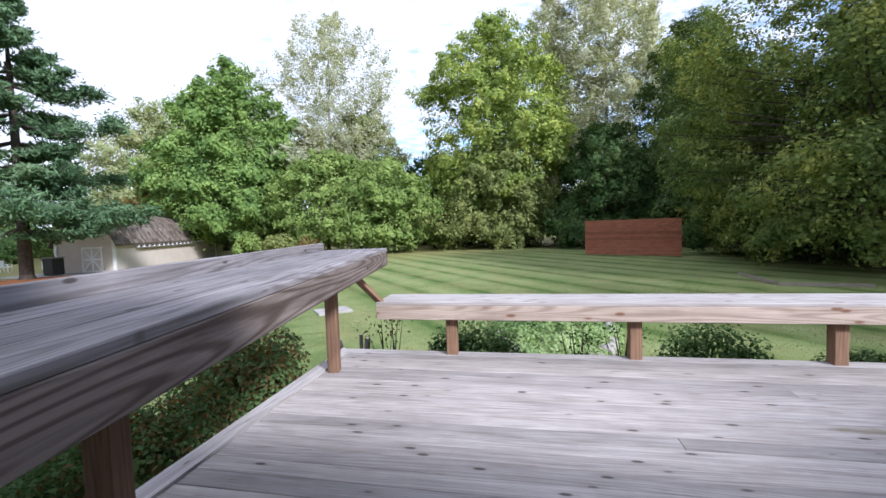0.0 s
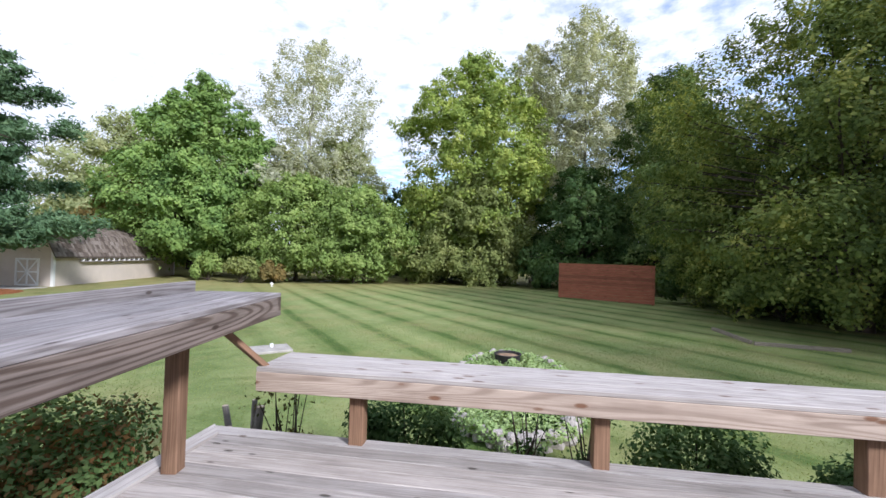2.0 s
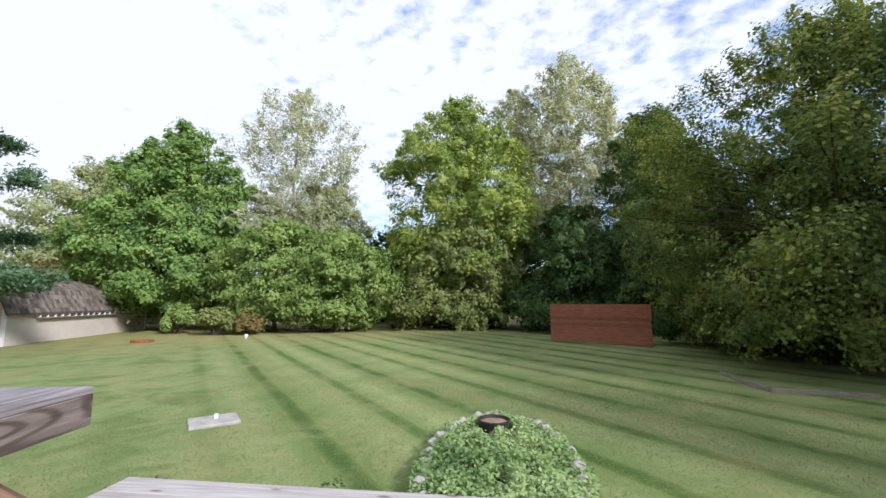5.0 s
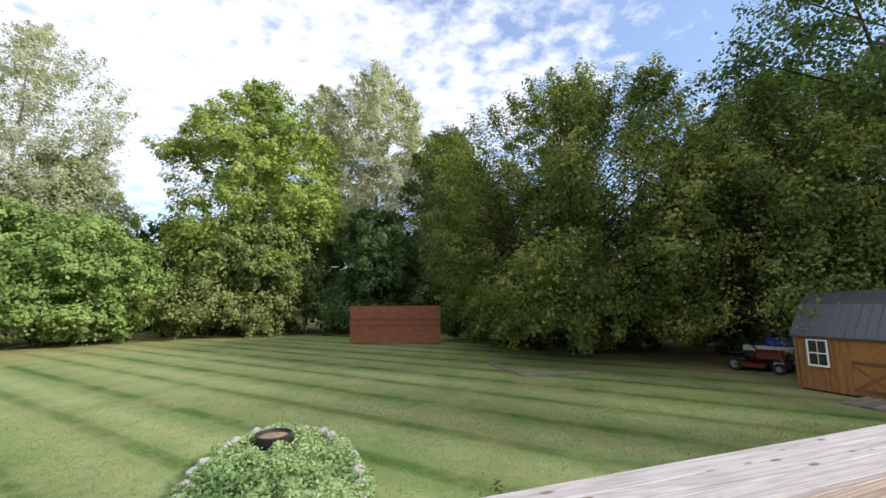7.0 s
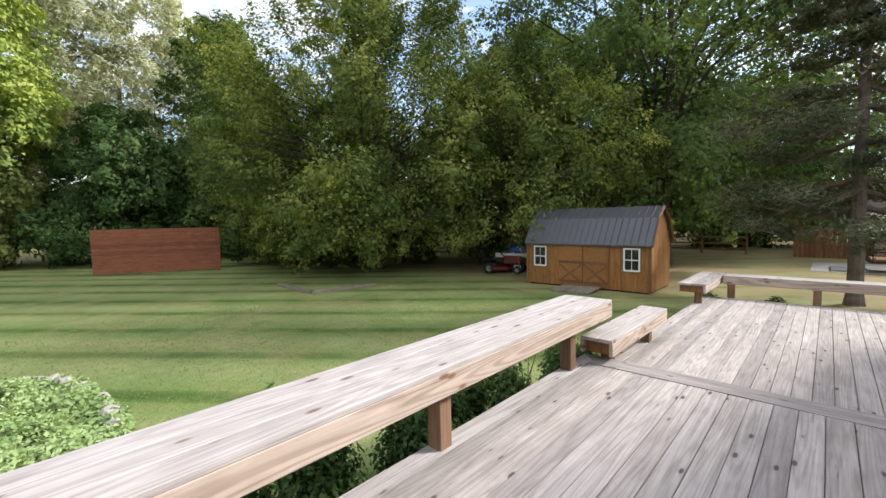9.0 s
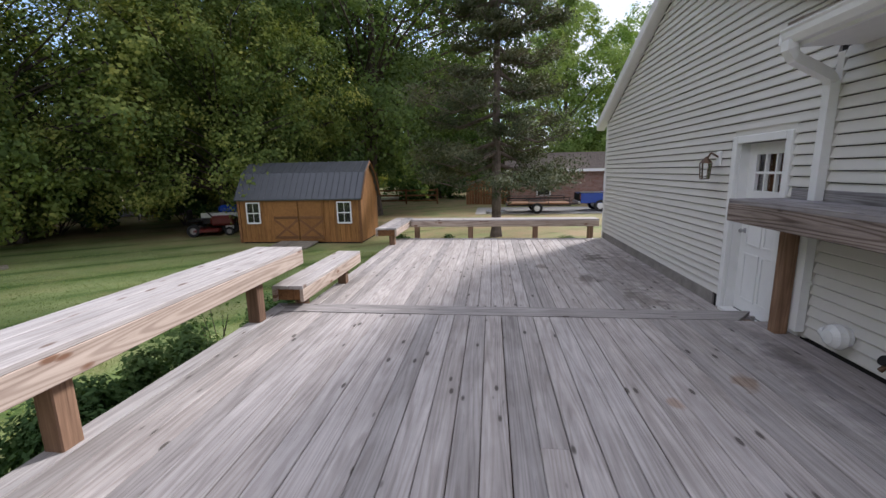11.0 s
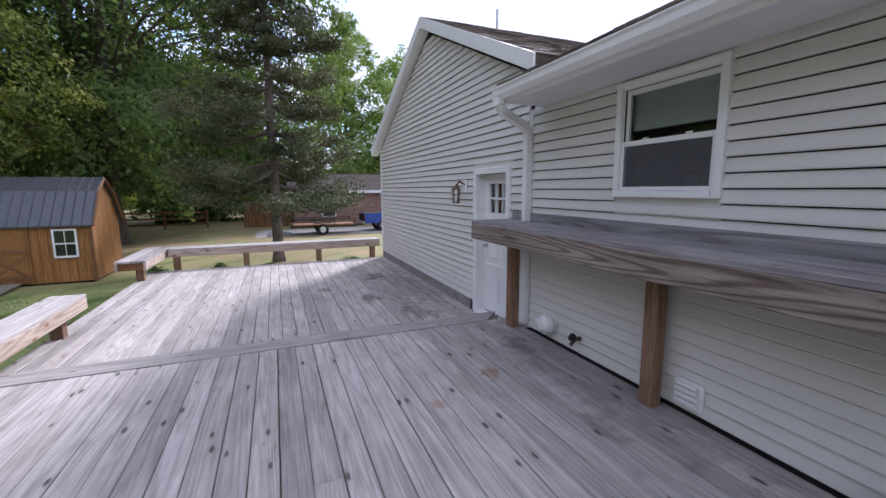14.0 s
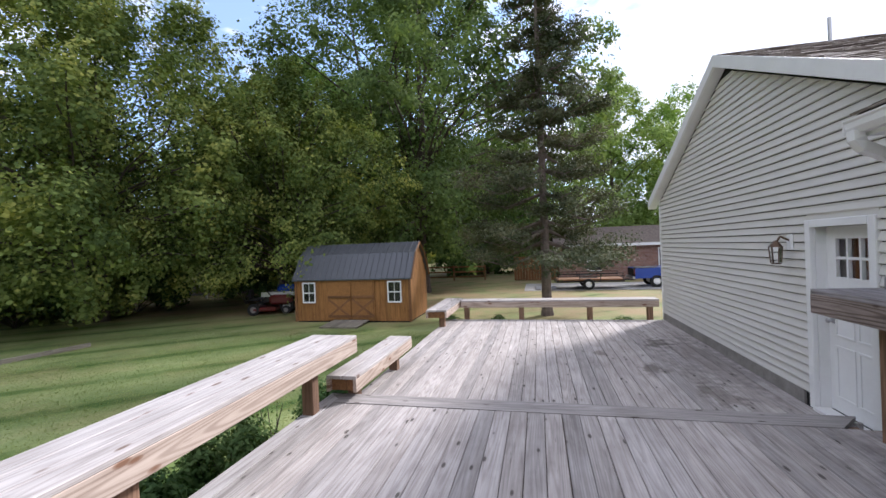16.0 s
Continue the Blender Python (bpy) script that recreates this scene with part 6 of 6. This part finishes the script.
def rail_fence(name, label, p, q, material, posts, h=1.25, rails=3):
    f = thing(name, label, "fence", p[0], p[1], G, math.degrees(math.atan2(q[1] - p[1], q[0] - p[0])))
    L0 = math.hypot(q[0] - p[0], q[1] - p[1])
    for i in range(posts):
        part("post", boxed(-0.06, -0.06, -0.1, 0.06, 0.06, h + 0.05, 0.01) if i == 0 else f.children[0].data, material, f, "", pose(i * L0 / (posts - 1), 0, 0))
    me = None
    for k in range(rails):
        me = me or mesh_of(boxed(0, -0.08, -0.06, L0, -0.06, 0.07, 0), "rail")
        part("rail", me, material, f, "", pose(0, 0, 0.3 + k * (h - 0.4) / (rails - 1)))
    return f


rail_fence("paddock_fence", "dark paddock rail fence beyond the shed", (38.0, 2.0), (38.0, 26.0), M_SHEDTRIM, 10)
rail_fence("paddock_fence", "grey paddock rail fence behind the thicket", (29.5, 12.0), (24.0, 30.0), M_BORDER, 8)
rail_fence("paddock_fence", "grey paddock rail fence behind the garden trees", (-42.0, 58.0), (-4.0, 60.0), M_BORDER, 14)
mow = thing("ride_on_mower", "red and black ride-on mower parked by the shed", "mower", 21.0, 10.2, G, 20)
part("hood", boxed(-0.35, -0.9, 0.45, 0.35, 0.1, 0.9, 0.1), M_RED, mow)
part("deck_plate", boxed(-0.6, -0.3, 0.18, 0.6, 0.8, 0.36, 0.05), M_RED, mow)
part("seat", boxed(-0.28, 0.5, 0.65, 0.28, 1.0, 0.78, 0.05), M_BLACK, mow)
part("backrest", boxed(-0.28, 0.95, 0.75, 0.28, 1.06, 1.2, 0.05), M_BLACK, mow)
part("steering", cyl(bmesh.new(), (0, 0.05, 0.8), (0, 0.3, 1.1), 0.03), M_BLACK, mow)
for x in (-0.5, 0.5):
    wheel(mow, x, 0.75, 0.28, 0.28, 0.22, M_FOUND)
    wheel(mow, x * 0.9, -0.7, 0.2, 0.2, 0.16, M_FOUND)
cart = thing("utility_cart", "dark utility cart with a blue cover behind the mower", "cart", 22.0, 9.9, G, 20)
part("bed", boxed(-0.7, -1.2, 0.5, 0.7, 1.2, 0.95, 0.03), M_BLACK, cart)
part("cover", boxed(-0.6, -0.7, 0.95, 0.6, 0.5, 1.35, 0.12), M_BLUE, cart, "blue tarpaulin cover")
part("side_board", boxed(-0.74, -1.2, 0.8, -0.7, 1.2, 1.02, 0), M_STEEL, cart)
for x in (-0.78, 0.78):
    wheel(cart, x, 0.0, 0.35, 0.35, 0.2)
for x, y, s in ((15.6, 0.2, 0.45), (15.2, -4.6, 0.5), (15.4, -1.2, 0.4)):
    shrub("clipped_shrub", "small clipped shrub beyond the lower deck", x, y, 0.75, s, s, LEAF_SHRUB, 0.07, 2600, int(x * 100 + y * 10), group="clipped shrubs")

# ---- grass blades near the deck ----
rg = np.random.default_rng(3)
n = 85000
gx = rg.uniform(-7.0, 17.0, n)
gy = 0.3 + 13.5 * rg.uniform(0, 1, n) ** 1.5
keep = ((gx - BED.x) / 1.4) ** 2 + ((gy - BED.y) / 2.95) ** 2 > 1
gx, gy = gx[keep], gy[keep]
n = len(gx)
p = np.stack([gx, gy, np.full(n, 0.022)], 1)
nn = rg.normal(0, 1, (n, 3)) * np.array([1, 1, 0.25])
nn /= np.linalg.norm(nn, axis=1, keepdims=True)
tagged(part("grass", leaf_mesh("grass", p, nn, 0.042 * rg.uniform(0.6, 1.3, n), rg, M_GRASS, 0.25), None, None, "short mown grass blades near the deck", pose(0, 0, G)), category="grass", kind="stuff")


# ---- decking ----
def decking(name, label, x0, x1, y0, y1, z, pitch, seed, x_of=None):
    d = thing(name, label, "deck", 0, 0, z, kind="structure")
    rng = random.Random(seed)
    n = int(round((y1 - y0) / pitch))
    w = (y1 - y0) / n
    for i in range(n):
        y = y0 + (i + 0.5) * w
        cuts = [x0]
        if i % 6 == 2:
            cuts.append(x0 + (x1 - x0) * rng.choice((0.28, 0.42, 0.58, 0.72)))
        cuts.append(x1)
        for a, b in zip(cuts, cuts[1:]):
            part("plank", plank_mesh(b - a - 0.004, w - 0.005, 0.036, M_DECK), None, d, "", pose(a + 0.002, y, rng.uniform(-0.0025, 0.0), 0, 0, rng.uniform(-0.02, 0.02)))
    # dark strips added below the planks to close the open joints
    bm = bmesh.new()
    for i in range(1, n):
        box(bm, x0, y0 + i * w - 0.006, -0.034, x1, y0 + i * w + 0.006, -0.022)
    part("joint_litter", bm, M_SOIL, d, "added dark strips closing the joints between the planks")
    return d


PITCH_B = 0.1655
upper = decking("upper_deck", "upper deck of weathered grey timber planks", -0.09, 7.617, -5.27, -0.085, 0.0, PITCH_B, 1)
lower = decking("lower_deck", "lower deck of weathered grey timber planks one step down", 7.9, 13.9, -5.28, -0.02, -0.18, PITCH_B, 2)


def mitred(bm, pts, z0, z1):
    return prism(bm, pts, "z", z0, z1)


def border(parent, pts, length, z0=-0.036, z1=0.003, material=M_BORDER):
    """A border board from its outline, grain along its own x."""
    a, b = Vector(pts[0]), Vector(pts[1])
    ang = math.atan2((b - a).y, (b - a).x)
    inv = Matrix.Rotation(-ang, 2)
    loc = [inv @ (Vector(p) - a) for p in pts]
    ob = part("border_board", prism(bmesh.new(), [tuple(p) for p in loc], "z", z0, z1), material, parent, "", Matrix.Translation((a.x, a.y, 0)) @ Matrix.Rotation(ang, 4, "Z"))
    return ob


border(upper, [(7.90, -5.24), (7.90, 0.08), (7.738, -0.082), (7.62, -0.09), (7.62, -4.98)], 5.2, z1=0.006, material=M_STEP)
border(upper, [(-0.25, 0.08), (7.897, 0.08), (7.735, -0.082), (-0.093, -0.082)], 8)
border(upper, [(-0.253, -5.27), (-0.253, 0.077), (-0.093, -0.085), (-0.093, -5.27)], 5.2, z1=0.02)
part("step_riser", boxed(7.85, -5.27, -0.19, 7.885, 0.05, -0.037, 0.004), M_BORDER, upper)
part("rim_joist", boxed(-0.25, 0.03, -0.26, 7.85, 0.075, -0.037, 0.004), M_BORDER, upper)
part("rim_joist", boxed(-0.25, -5.27, -0.26, -0.21, 0.03, -0.037, 0.004), M_BORDER, upper)
part("rim_joist", boxed(7.89, -0.015, -0.26, 13.9, 0.03, -0.037, 0.004), M_BORDER, lower)
part("rim_joist", boxed(13.905, -5.28, -0.26, 13.95, 0.03, 0.0, 0.004), M_BORDER, lower)
for x in (0.0, 2.6, 5.2, 7.7):
    for y in (-0.1, -2.7, -5.1):
        part("footing_post", boxed(x - 0.07, y - 0.07, G - 0.05, x + 0.07, y + 0.07, -0.04, 0.005), M_POST, upper)
for x in (10.0, 12.0, 13.8):
    for y in (-0.1, -2.7, -5.1):
        part("footing_post", boxed(x - 0.07, y - 0.07, G - 0.05 + 0.18, x + 0.07, y + 0.07, -0.04, 0.005), M_POST, lower)
tie = thing("tie_brace", "brown diagonal timber brace tying bar counter to rail bench", "brace", 0, 0, 0)
va, vb = Vector((0.10, -0.42, 1.10)), Vector((0.36, 0.02, 0.60))
part("strut", plank_mesh(round((vb - va).length, 3), 0.13, 0.045, M_POST), None, tie, "", Matrix.Translation(va) @ (vb - va).to_track_quat("X", "Z").to_matrix().to_4x4())
